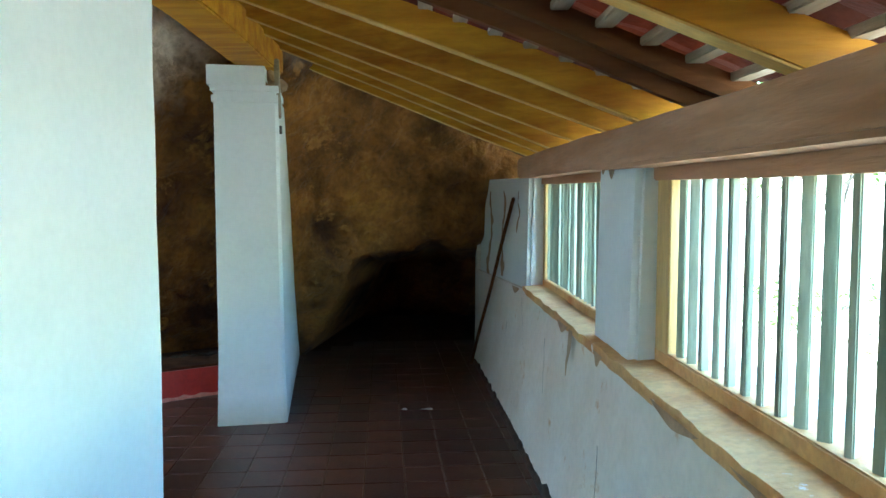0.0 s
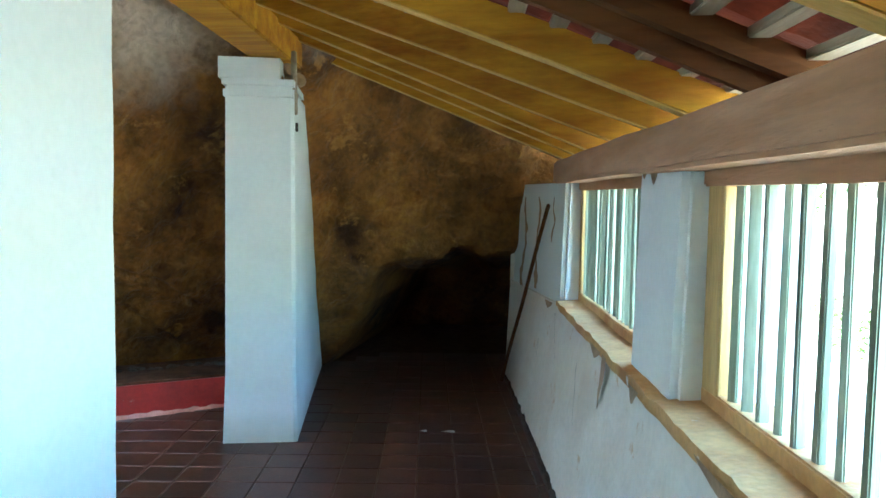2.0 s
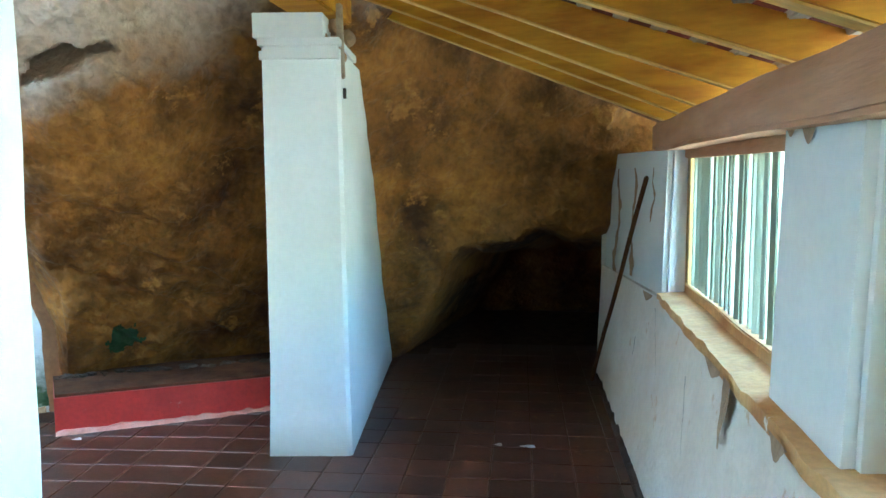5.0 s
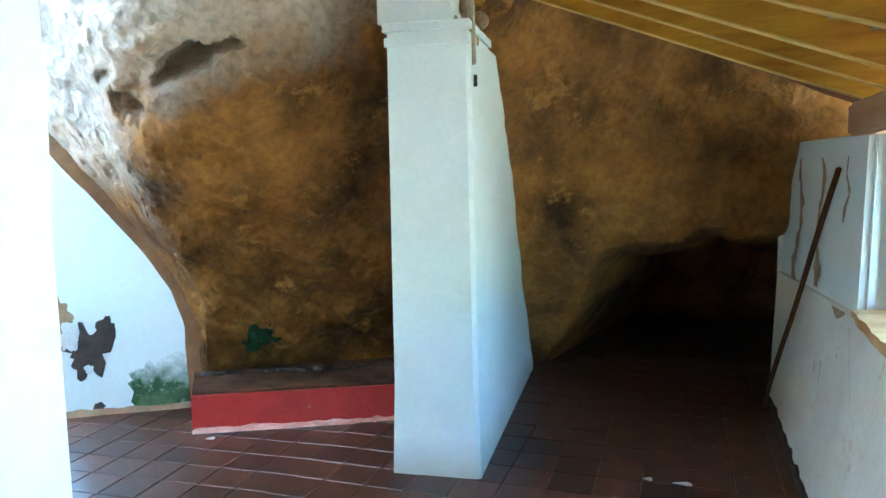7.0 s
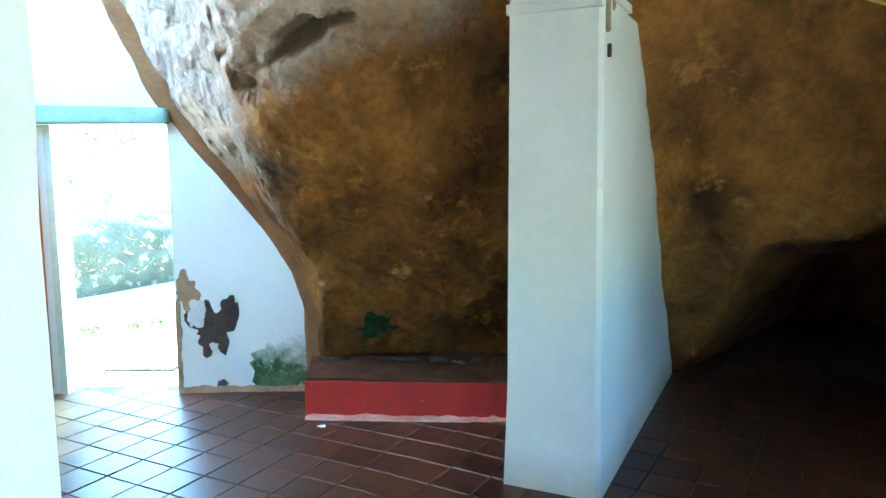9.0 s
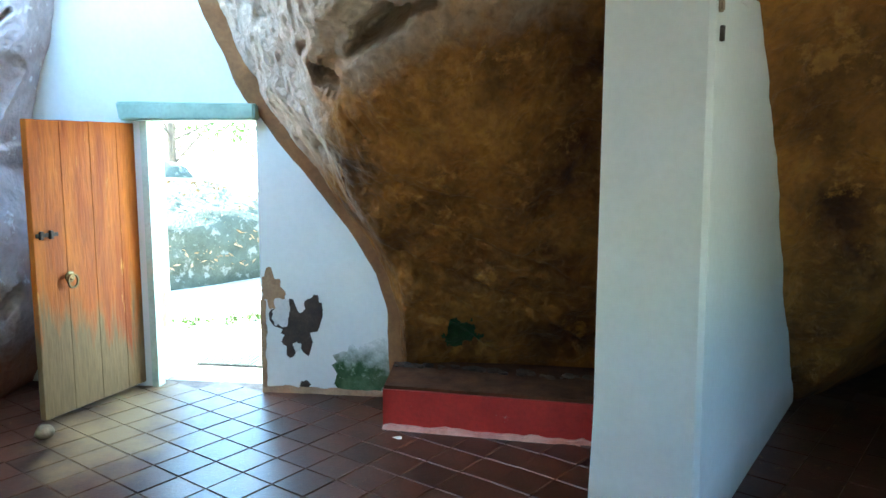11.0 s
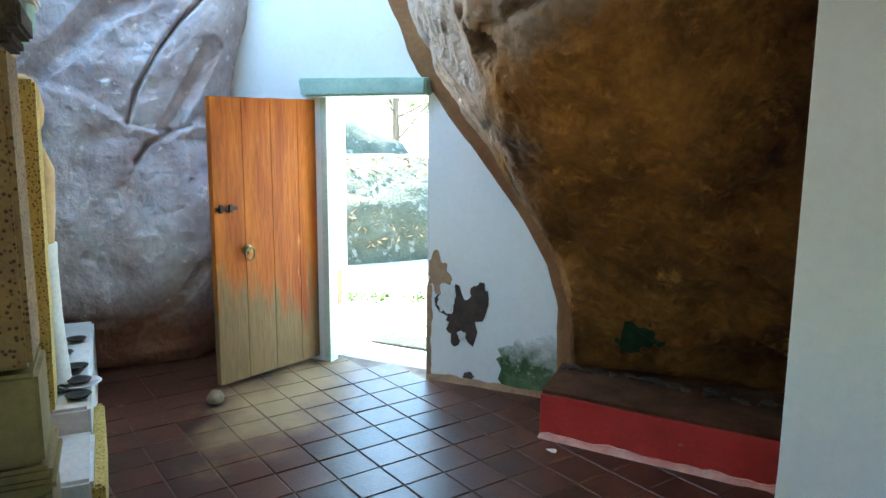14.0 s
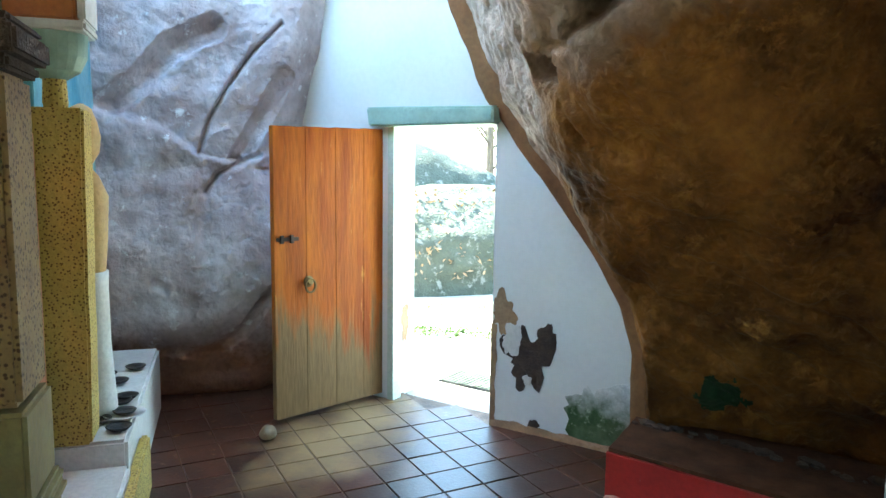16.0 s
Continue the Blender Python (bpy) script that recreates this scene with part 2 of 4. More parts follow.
# ---- mesh helpers ----
def mesh_object(name, bm, mat, parent=None, smooth=False):
    me = bpy.data.meshes.new(name)
    bmesh.ops.recalc_face_normals(bm, faces=bm.faces)
    bm.to_mesh(me)
    bm.free()
    for mm in (mat if isinstance(mat, (list, tuple)) else [mat]):
        me.materials.append(mm)
    if smooth:
        for p in me.polygons:
            p.use_smooth = True
    ob = new(name, me)
    if parent:
        ob.parent = parent
    return ob


def part(name, bm, mat, parent, label="", smooth=False):
    ob = mesh_object(name, bm, mat, parent, smooth)
    return tagged(ob, label) if label else ob


def empty(name, m=None):
    ob = new(name)
    if m is not None:
        ob.matrix_world = m
    return ob


def box(bm, lo, hi, bevel=0.0):
    ret = bmesh.ops.create_cube(bm, size=1)
    vs = ret["verts"]
    for v in vs:
        v.co = Vector([lo[k] + (v.co[k] + 0.5) * (hi[k] - lo[k]) for k in range(3)])
    if bevel:
        bmesh.ops.bevel(bm, geom=list({e for v in vs for e in v.link_edges}), offset=bevel, segments=2, affect="EDGES", clamp_overlap=True)
    return bm


def beam_between(bm, a, b, w, h, bevel=0.008, cuts=0):
    """A timber of width w and height h from a to b."""
    a, b = Vector(a), Vector(b)
    d = (b - a)
    m = Matrix.Translation((a + b) / 2) @ d.to_track_quat("X", "Z").to_matrix().to_4x4()
    t = bmesh.new()
    box(t, (-d.length / 2, -w / 2, -h / 2), (d.length / 2, w / 2, h / 2), bevel)
    if cuts:
        bmesh.ops.subdivide_edges(t, edges=[e for e in t.edges if e.calc_length() > d.length * 0.8], cuts=cuts)
        for v in t.verts:
            v.co += 0.012 * noise.noise_vector(v.co * 1.3 + a)
    bmesh.ops.transform(t, matrix=m, verts=t.verts)
    me = bpy.data.meshes.new("tmp")
    t.to_mesh(me)
    t.free()
    bm.from_mesh(me)
    bpy.data.meshes.remove(me)
    return bm


def lathe(bm, profile, seg=20, at=(0, 0, 0), axis=None):
    """A turned shape from (radius, height) pairs."""
    rings = []
    for r, z in profile:
        rings.append([bm.verts.new((at[0] + r * math.cos(2 * math.pi * k / seg), at[1] + r * math.sin(2 * math.pi * k / seg), at[2] + z)) for k in range(seg)])
    for p, q in zip(rings, rings[1:]):
        for k in range(seg):
            bm.faces.new((p[k], p[(k + 1) % seg], q[(k + 1) % seg], q[k]))
    bm.faces.new(rings[0][::-1])
    bm.faces.new(rings[-1])
    return bm


def grid(rows):
    """A sheet through rows of points, all rows of one length."""
    bm = bmesh.new()
    vs = [[bm.verts.new(p) for p in r] for r in rows]
    for a, b in zip(vs, vs[1:]):
        for k in range(len(a) - 1):
            bm.faces.new((a[k], a[k + 1], b[k + 1], b[k]))
    return bm


def prism(bm, outline, z0, z1):
    """An upright block over a plan outline."""
    lo = [bm.verts.new((x, y, z0)) for x, y in outline]
    hi = [bm.verts.new((x, y, z1)) for x, y in outline]
    k = len(lo)
    bm.faces.new(lo[::-1])
    bm.faces.new(hi)
    for i in range(k):
        bm.faces.new((lo[i], lo[(i + 1) % k], hi[(i + 1) % k], hi[i]))
    return bm


def hexa(bm, lo, hi):
    """A block from four lower and four upper corners."""
    a = [bm.verts.new(p) for p in lo]
    b = [bm.verts.new(p) for p in hi]
    bm.faces.new(a[::-1])
    bm.faces.new(b)
    for i in range(4):
        bm.faces.new((a[i], a[(i + 1) % 4], b[(i + 1) % 4], b[i]))
    return bm


def smoothed(points, x):
    """A soft line through (x, value) pairs."""
    if x <= points[0][0]:
        (x0, v0), (x1, v1) = points[0], points[1]
        return v0 + (v1 - v0) * (x - x0) / (x1 - x0)
    for (x0, v0), (x1, v1) in zip(points, points[1:]):
        if x <= x1:
            return v0 + (v1 - v0) * (x - x0) / (x1 - x0)
    (x0, v0), (x1, v1) = points[-2], points[-1]
    return v1 + (v1 - v0) * (x - x1) / (x1 - x0)


def fbm(p, octaves=4):
    return noise.fractal(p, 1.0, 2.0, octaves)


# ---- plan ----
def base_x(y):          # foot of the window wall
    return 0.966 - 0.100 * y


def sill_x(y):          # inner edge of its sill
    return 0.955 - 0.061 * y - 0.145 * max(0.0, y - 5.6)


def lattice_x(y):       # plane of the wooden lattice
    return 1.13 - 0.062 * y


SILL, HEAD = 0.92, 1.74
END = 7.3


def head_z(y):
    return 1.705 + 0.020 * (y - 1.5)


WALL_AT = Vector((-4.23, 4.91))
WALL_ALONG = Vector((0.776, 0.631))
WALL_OUT = Vector((-0.631, 0.776))


def on_wall(u, z, out=0.0):
    p = WALL_AT + u * WALL_ALONG + out * WALL_OUT
    return Vector((p.x, p.y, z))


S_CURVE = [(0.0, 0.90), (0.23, 0.89), (0.60, 0.88), (0.87, 0.80), (1.17, 0.62), (1.43, 0.41), (1.72, 0.17), (2.06, -0.10), (2.33, -0.23), (2.70, -0.40), (3.4, -0.75), (4.4, -1.3)]

# ---- floor, ground ----
bm = bmesh.new()
prism(bm, [(-6.2, -2.5), (1.0, -2.5), (1.0, 0), (0.5, END + 0.4), (0.6, 12.3), (-2.5, 12.3), (-3.4, 5.9), (-3.95, 5.35), (-4.98, 4.52), (-5.3, 4.2), (-6.2, 3.8)], -0.3, -0.009)
floor = tagged(mesh_object("floor", bm, GROUT), "dark clay tile floor with pale worn joints", "floor", kind="structure")
bm = bmesh.new()
bmesh.ops.create_grid(bm, x_segments=40, y_segments=40, size=400)
for v in bm.verts:
    v.co.z = -0.32
ground = tagged(mesh_object("ground", bm, GROUND), "pale sandy ground strewn with dry leaves", "ground", kind="structure")
bm = bmesh.new()
prism(bm, [(-4.98, 4.52), (-4.30, 5.05), (-5.6, 7.0), (-7.4, 6.2), (-6.4, 4.6)], -0.31, -0.016)
tagged(mesh_object("pavement", bm, GROUND), "pale sunlit cement landing outside the doorway", "pavement", kind="structure")

# ---- window wall ----
ys = [-2.5 + 0.35 * k for k in range(29)]

rows = []
for y in ys:
    row = []
    for k in range(8):
        f = k / 7
        x = base_x(y) + (sill_x(y) - base_x(y)) * f ** 0.8
        z = SILL * f
        w = 0.014 * fbm(Vector((x * 1.5, y * 1.5, z * 2)))
        row.append((x + w, y, z - (0.03 if k == 0 else 0)))
    row.append((sill_x(y) + 0.5, y, SILL + 0.02))
    row.append((sill_x(y) + 0.5, y, -0.3))
    rows.append(row)
bm = grid(rows)
bm.faces.new([v for v in bm.verts if abs(v.co.y - ys[0]) < 1e-4])
bm.faces.new([v for v in bm.verts if abs(v.co.y - ys[-1]) < 1e-4])
wall_east = tagged(mesh_object("wall_east", bm, PLASTER_WORN, smooth=False), "cracked whitewashed parapet wall under a barred window", "wall", kind="structure")


def pier(name, y0, y1, label, round_near=0.03, back=0.012):
    b = bmesh.new()
    lo, hi = [], []
    pts = [(y0, 0.0), (y1, 0.0), (y1, 0.42), (y0, 0.42)]
    for y, d in pts:
        lo.append((sill_x(y) + back + d, y, SILL - 0.02))
        hi.append((sill_x(y) + back + 0.02 + d, y, head_z(y) + 0.005))
    hexa(b, lo, hi)
    bmesh.ops.bevel(b, geom=[e for e in b.edges if abs(e.verts[0].co.z - e.verts[1].co.z) > 0.3], offset=round_near, segments=4, affect="EDGES")
    return tagged(mesh_object(name, b, PLASTER, smooth=False), label, "pier", kind="structure")


pier("pier_1", 2.98, 3.60, "white plastered masonry pier between two barred windows", back=0.04)
pier("pier_2", 5.66, END, "stained white wall end beside a barred window", back=0.025)
# added wall that stops daylight leaking in behind the parapet end
bm = bmesh.new()
prism(bm, [(0.26, END - 0.003), (0.30, 12.3), (0.9, 12.3), (0.75, END - 0.003)], -0.3, 2.4)
tagged(mesh_object("wall_end", bm, PLASTER_WORN), "added wall past the parapet closing a light leak by the rock", "wall", kind="structure")
pier("pier_3", -2.5, -1.2, "white plastered masonry pier beside the window")
bm = bmesh.new()
for a, b in ((-1.2, 5.66),):
    n = 120
    rows = []
    for k in range(n + 1):
        y = a + (b - a) * k / n
        w = 0.010 * fbm(Vector((y * 5, 0, 0)))
        rows.append([(sill_x(y) - 0.012 + w, y, SILL - 0.03), (sill_x(y) - 0.012 + w, y, SILL + 0.02 + w), (lattice_x(y) - 0.02, y, SILL + 0.035), (lattice_x(y) + 0.2, y, SILL + 0.03)])
    t = grid(rows)
    me = bpy.data.meshes.new("tmp")
    t.to_mesh(me)
    t.free()
    bm.from_mesh(me)
tagged(mesh_object("window_sill", bm, SILLWOOD), "crumbling clay-stained window sill with worn edges", "sill", kind="structure")


def window(name, y0, y1, spacing, wide, label):
    root = tagged(empty(name), label, "window", kind="structure")
    b = bmesh.new()
    beam_between(b, (lattice_x(y0), y0, SILL + 0.06), (lattice_x(y1), y1, SILL + 0.06), 0.07, 0.06, 0.006, 8)
    part("bottom_rail", b, SILLWOOD, root, "clay-stained lower rail")
    b = bmesh.new()
    beam_between(b, (lattice_x(y0), y0, head_z(y0) - 0.010), (lattice_x(y1), y1, head_z(y1) - 0.010), 0.09, 0.075, 0.006, 8)
    part("top_rail", b, BEAM, root)
    for ya, yb in ((y0, y0 + 0.07), (y1 - wide, y1)):
        b = bmesh.new()
        hexa(b, [(lattice_x(y) + d, y, SILL + 0.04) for y, d in ((ya, -0.03), (yb, -0.03), (yb, 0.03), (ya, 0.03))], [(lattice_x(y) + d, y, head_z(y) - 0.01) for y, d in ((ya, -0.03), (yb, -0.03), (yb, 0.03), (ya, 0.03))])
        bmesh.ops.bevel(b, geom=b.edges[:], offset=0.006, segments=1, affect="EDGES")
        part("jamb_post", b, FRAMEWOOD, root, "yellowed wooden jamb")
    y = y1 - wide - spacing * 0.6
    while y > y0 + 0.1:
        b = bmesh.new()
        beam_between(b, (lattice_x(y), y, SILL + 0.07), (lattice_x(y) + random.uniform(-0.004, 0.004), y + random.uniform(-0.004, 0.004), head_z(y) - 0.045), 0.034, 0.022, 0.004)
        part("slat", b, SLAT, root)
        y -= spacing
    return root


window("window_1", -1.2, 3.06, 0.107, 0.22, "unglazed window with upright grey-green wooden slats")
window("window_2", 3.56, 5.66, 0.10, 0.07, "unglazed window with upright grey-green wooden slats")

# eave beam on the piers
bm = bmesh.new()
ya, yb = -2.5, 5.9
beam_between(bm, (sill_x(ya) + 0.13, ya, head_z(ya) + 0.085), (sill_x(yb) + 0.13, yb, head_z(yb) + 0.085), 0.24, 0.165, 0.015, 14)
eave_beam = tagged(mesh_object("eave_beam", bm, BEAM), "long weathered grey timber beam resting on white piers", "beam")

# ---- roof ----
SLOPE = 0.40


def roof_z(x, y):
    return head_z(y) + 0.19 + SLOPE * (sill_x(y) + 0.13 - x)


# where each rafter crosses the eave beam and, further up, the plate; the third is a round log or a sawn timber
RAFTERS = [(-1.2, -1.2, "sawn"), (-0.6, -0.6, "sawn"), (0.0, 0.0, "log"), (0.6, 0.6, "sawn"), (1.2, 1.2, "sawn"), (1.77, 1.77, "sawn"), (2.37, 2.39, "log"), (2.94, 3.06, "sawn"), (3.45, 3.67, "sawn"), (4.07, 4.26, "sawn"), (4.82, 4.86, "sawn"), (5.30, 5.34, "sawn"), (5.80, 5.80, "sawn")]
for ya, yb, cutting in RAFTERS:
    bm = bmesh.new()
    x0, x1 = sill_x(ya) + 0.42, -1.75
    tilt = (yb - ya) / 1.1
    y0, y1 = ya - tilt * (x0 - 0.9), ya - tilt * (x1 - 0.9)
    if cutting == "log":
        beam_between(bm, (x0, y0, roof_z(x0, y0) + 0.022), (x1, y1, roof_z(x1, y1) + 0.022), 0.14, 0.14, 0.052, 6)
        tagged(mesh_object("rafter", bm, LOG), "round dark log rafter under the tiled roof", "rafter", "roof rafters")
    else:
        beam_between(bm, (x0, y0, roof_z(x0, y0) + 0.02), (x1, y1, roof_z(x1, y1) + 0.02), 0.075, 0.117, 0.006, 6)
        rafter = tagged(mesh_object("rafter", bm, TEAK), "yellow-brown sawn timber rafter under the tiled roof", "rafter", "roof rafters")
        # thin strip whose paler colour paints light coming up from the floor
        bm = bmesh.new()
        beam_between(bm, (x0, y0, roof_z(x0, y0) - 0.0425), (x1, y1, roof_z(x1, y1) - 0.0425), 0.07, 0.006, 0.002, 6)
        part("underside", bm, TEAK_LIT, rafter, "underside strip coloured paler as lit from below")
x = 1.22
while x > -1.8:
    bm = bmesh.new()
    beam_between(bm, (x, -1.6, roof_z(x, -1.6) + 0.097), (x - 0.42, 5.7, roof_z(x - 0.42, 5.7) + 0.097), 0.06, 0.028, 0.004)
    tagged(mesh_object("batten", bm, BATTEN), "pale sawn batten laid across the rafters", "batten", "roof battens")
    x -= 0.14
rows = []
for i in range(60):
    # starts past the battens: an unseen stretch added to block the sun
    y = -2.9 + 8.7 * i / 59
    r = []
    for j in range(40):
        x = 1.36 - 3.3 * j / 39 - 0.055 * (y + 1.6)
        r.append((x, y, roof_z(x, y) + 0.150 + 0.02 * math.sin(y * 2 * math.pi / 0.25) + 0.015 * ((j % 3) / 3)))
    rows.append(r)
bm = grid(rows)
bmesh.ops.solidify(bm, geom=bm.faces[:], thickness=-0.015)
tagged(mesh_object("ceiling", bm, ROOFTILE), "underside of an old red clay tile roof", "roof", kind="structure")

# unseen sheet added between roof and rock to keep sun off the floor
bm = bmesh.new()
hexa(bm, [(-1.6, 1.6, 3.20), (-1.6, 7.0, 3.24), (-3.15, 5.6, 3.84), (-3.15, 1.6, 3.84)], [(-1.6, 1.6, 3.24), (-1.6, 7.0, 3.28), (-3.15, 5.6, 3.88), (-3.15, 1.6, 3.88)])
tagged(mesh_object("ceiling_court", bm, BATTEN), "unseen board added over the court to block the sun", "ceiling", kind="structure")
# added closing board; its dark colour paints the shade under the roof end
bm = bmesh.new()
hexa(bm, [(1.3, 5.72, 1.80), (1.3, 12.5, 1.80), (-2.2, 12.5, 3.2), (-2.2, 5.72, 3.2)], [(1.3, 5.72, 1.84), (1.3, 12.5, 1.84), (-2.2, 12.5, 3.24), (-2.2, 5.72, 3.24)])
tagged(mesh_object("ceiling_end", bm, LOG), "added board closing the passage, coloured dark for the roof shade", "ceiling", kind="structure")

# plate beam from the pillar to the shrine wall
bm = bmesh.new()
beam_between(bm, (-1.20, 1.8, 2.66), (-1.36, 5.45, 2.66), 0.26, 0.2, 0.012, 8)
tagged(mesh_object("plate_beam", bm, TEAK), "thick yellow-brown timber plate resting on the white pillar", "beam")

# ---- shrine wall on the camera's left ----
bm = bmesh.new()
prism(bm, [(-0.96, -2.5), (-0.965, 2.60), (-1.35, 2.60), (-1.35, -2.5)], -0.02, 2.56)
bmesh.ops.subdivide_edges(bm, edges=[e for e in bm.edges if abs(e.verts[0].co.z - e.verts[1].co.z) > 1 or abs(e.verts[0].co.y - e.verts[1].co.y) > 1], cuts=14, use_grid_fill=True)
for v in bm.verts:
    if v.co.x > -1.0:
        v.co.x += 0.012 * fbm(v.co * 1.1) - 0.035 * max(0, (1.0 - v.co.z)) * 0.5
        if v.co.y > 2.5:
            v.co.y += 0.012 * fbm(v.co * 1.7)
wall_shrine = tagged(mesh_object("wall_shrine", bm, PLASTER, smooth=False), "smooth white plastered shrine wall with a plain end", "wall", kind="structure")
bm = bmesh.new()
box(bm, (-6.2, 2.28, -0.02), (-1.352, 2.46, 2.9))
# unseen upper block, added to stop sun passing over the shrine front
box(bm, (-3.5, 2.28, 2.903), (-1.352, 2.46, 4.2))
tagged(mesh_object("wall_facade", bm, CREAM), "cream painted shrine front behind pillars, with an unseen sun block above", "wall", kind="structure")
# unseen strip added to shut the sun out of the gap below the roof
bm = bmesh.new()
box(bm, (-1.35, -2.9, 2.562), (-1.13, 1.79, 2.98))
tagged(mesh_object("wall_upper", bm, PLASTER), "unseen white strip added between shrine wall and roof to block the sun", "wall", kind="structure")
# unseen wall added behind the camera's start to hold back fill light
bm = bmesh.new()
box(bm, (-1.35, -2.72, -0.3), (1.7, -2.51, 2.9))
tagged(mesh_object("wall_south", bm, PLASTER), "unseen white wall added to keep light out of the passage end", "wall", kind="structure")

# ---- overhanging rock ----
ROCK_O, ROCK_U, ROCK_N = Vector((-3.1, 5.58)), Vector((0.73, 0.683)), Vector((0.683, -0.73))


def near(a, b, line):
    best = 9.0
    p = Vector((a, b))
    for q, r in zip(line, line[1:]):
        q, r = Vector(q), Vector(r)
        f = max(0.0, min(1.0, (p - q).dot(r - q) / max(1e-6, (r - q).length_squared)))
        best = min(best, (p - q - f * (r - q)).length)
    return best


def ramp(f):
    f = max(0.0, min(1.0, f))
    return f * f * (3 - 2 * f)


# cracks and hollows of the rock, in x and z
ROCK_CUTS = [(((-2.72, 2.22), (-2.56, 2.31)), 0.055, 0.30), (((-2.82, 2.16), (-2.66, 2.235), (-2.50, 2.325), (-2.40, 2.365)), 0.024, 0.22), (((-3.12, 2.06), (-3.02, 2.02)), 0.07, 0.24), (((-3.22, 2.20), (-3.12, 2.21)), 0.03, 0.08), (((-3.02, 2.13), (-2.84, 2.12)), 0.02, 0.05), (((-2.42, 2.22), (-2.36, 2.17)), 0.03, 0.03),
             (((-2.33, 1.66), (-2.18, 1.75), (-2.05, 1.80)), 0.018, 0.03), (((-3.2, 1.45), (-2.9, 1.5), (-2.55, 1.35)), 0.025, 0.022), (((-2.9, 1.25), (-2.5, 1.0), (-2.2, 0.6)), 0.03, 0.03), (((-3.1, 1.05), (-2.75, 0.8), (-2.5, 0.35)), 0.03, 0.035), (((-3.3, 0.75), (-3.1, 0.62), (-3.0, 0.35)), 0.03, 0.03),
             (((-3.4, 1.3), (-3.1, 1.0), (-2.9, 0.5)), 0.04, 0.03), (((-3.0, 1.9), (-2.96, 1.75)), 0.02, 0.03)]


def rock_point(s, z):
    """s from 0 at the door wall to 1 beyond the window wall."""
    w = on_wall(smoothed(S_CURVE, z) + 0.03, z, 0.05)
    a = Vector((w.x, w.y))
    zz = z
    off = 0.57 * (zz - 0.56) if zz < 2.6 else 0.57 * 2.04 + 0.9 * (zz - 2.6)
    nose = ROCK_O + ROCK_N * off + ROCK_U * smoothed([(0.0, -0.16), (0.9, -0.16), (1.4, -0.40), (3, -0.55)], z)
    bend = ROCK_O + ROCK_N * off + ROCK_U * 2.35
    right = Vector((1.2, bend.y + 0.35 + 0.25 * off))
    pts = [a, a * 0.55 + nose * 0.45 + Vector((0.02, -0.03)), nose, nose * 0.5 + bend * 0.5, bend, right]
    f = s * 5
    i = min(4, int(f))
    f -= i
    p0, p1, p2, p3 = pts[max(0, i - 1)], pts[i], pts[i + 1], pts[min(5, i + 2)]
    p = 0.5 * (2 * p1 + (p2 - p0) * f + (2 * p0 - 5 * p1 + 4 * p2 - p3) * f * f + (3 * p1 - p0 - 3 * p2 + p3) * f ** 3)
    v = Vector((p.x, p.y, z))
    k = min(1.0, s * 12)
    d = 0.10 * fbm(v * 0.9) + 0.045 * fbm(v * 3.5) + 0.016 * noise.ridged_multi_fractal(v * 5, 1, 2, 3, 1, 2)
    n3 = Vector((ROCK_N.x, ROCK_N.y, -0.4))
    rugged = max(0.0, min(1.0, (z - 0.5 * v.x - 3.2) / 0.5))
    d += rugged * (0.022 * (noise.ridged_multi_fractal(v * 4.2, 1, 2, 4, 1, 2) - 1.0) + 0.02 * fbm(v * 11))
    for line, wide, deep in ROCK_CUTS:
        d -= deep * max(0.0, 1 - near(v.x, v.z, line) / wide) ** 0.45
    v = v + n3 * d * k
    # low black hollow behind the pillar
    inward = ramp((1.22 - z + 0.22 * fbm(v * 1.4)) / 0.40) * ramp((v.x + 0.98 + 0.57 * (1.0 - z) + 0.10 * fbm(v * 1.3)) / 0.30)
    v.y += 2.6 * inward
    return v


bm = grid([[rock_point(i / 380, -0.5 + 5.0 * j / 310) for i in range(381)] for j in range(311)])
rock_wall = tagged(mesh_object("rock_wall", bm, ROCK, smooth=True), "overhanging brown and ochre natural rock face", "rock", kind="structure")

# dark green growth low on the rock
bm = bmesh.new()
cells = {}
for i in range(60):
    for j in range(60):
        cells[i, j] = rock_point(0.418 + 0.062 * i / 59, 0.31 + 0.38 * j / 59) + Vector((0.004, -0.004, -0.002))
for i in range(59):
    for j in range(59):
        a, b = (i - 29) / 29, (j - 29) / 29
        if math.hypot(a, b) + 0.45 * fbm(Vector((a * 2.2, b * 2.2, 3))) < 0.62:
            bm.faces.new([bm.verts.new(cells[q]) for q in ((i, j), (i + 1, j), (i + 1, j + 1), (i, j + 1))])
tagged(mesh_object("moss_patch", bm, GREENMOSS), "dark green moss growing on the brown rock", "moss", kind="structure")

# ---- door wall ----
HINGE, JAMB = -0.88, -0.05
bm = bmesh.new()
T = 0.30


def wall_block(u0, u1, z0, z1):
    lo = [on_wall(u0, z0), on_wall(u1, z0), on_wall(u1, z0, T), on_wall(u0, z0, T)]
    hi = [on_wall(u0, z1), on_wall(u1, z1), on_wall(u1, z1, T), on_wall(u0, z1, T)]
    hexa(bm, lo, hi)


wall_block(JAMB, 1.1, -0.02, 1.905)
wall_block(-2.6, HINGE, -0.02, 1.905)
wall_block(-2.6, 1.1, 1.905, 3.3)
wall_door = tagged(mesh_object("wall_door", bm, PLASTER), "white plastered wall with a doorway under the rock", "wall", kind="structure")
bm = bmesh.new()
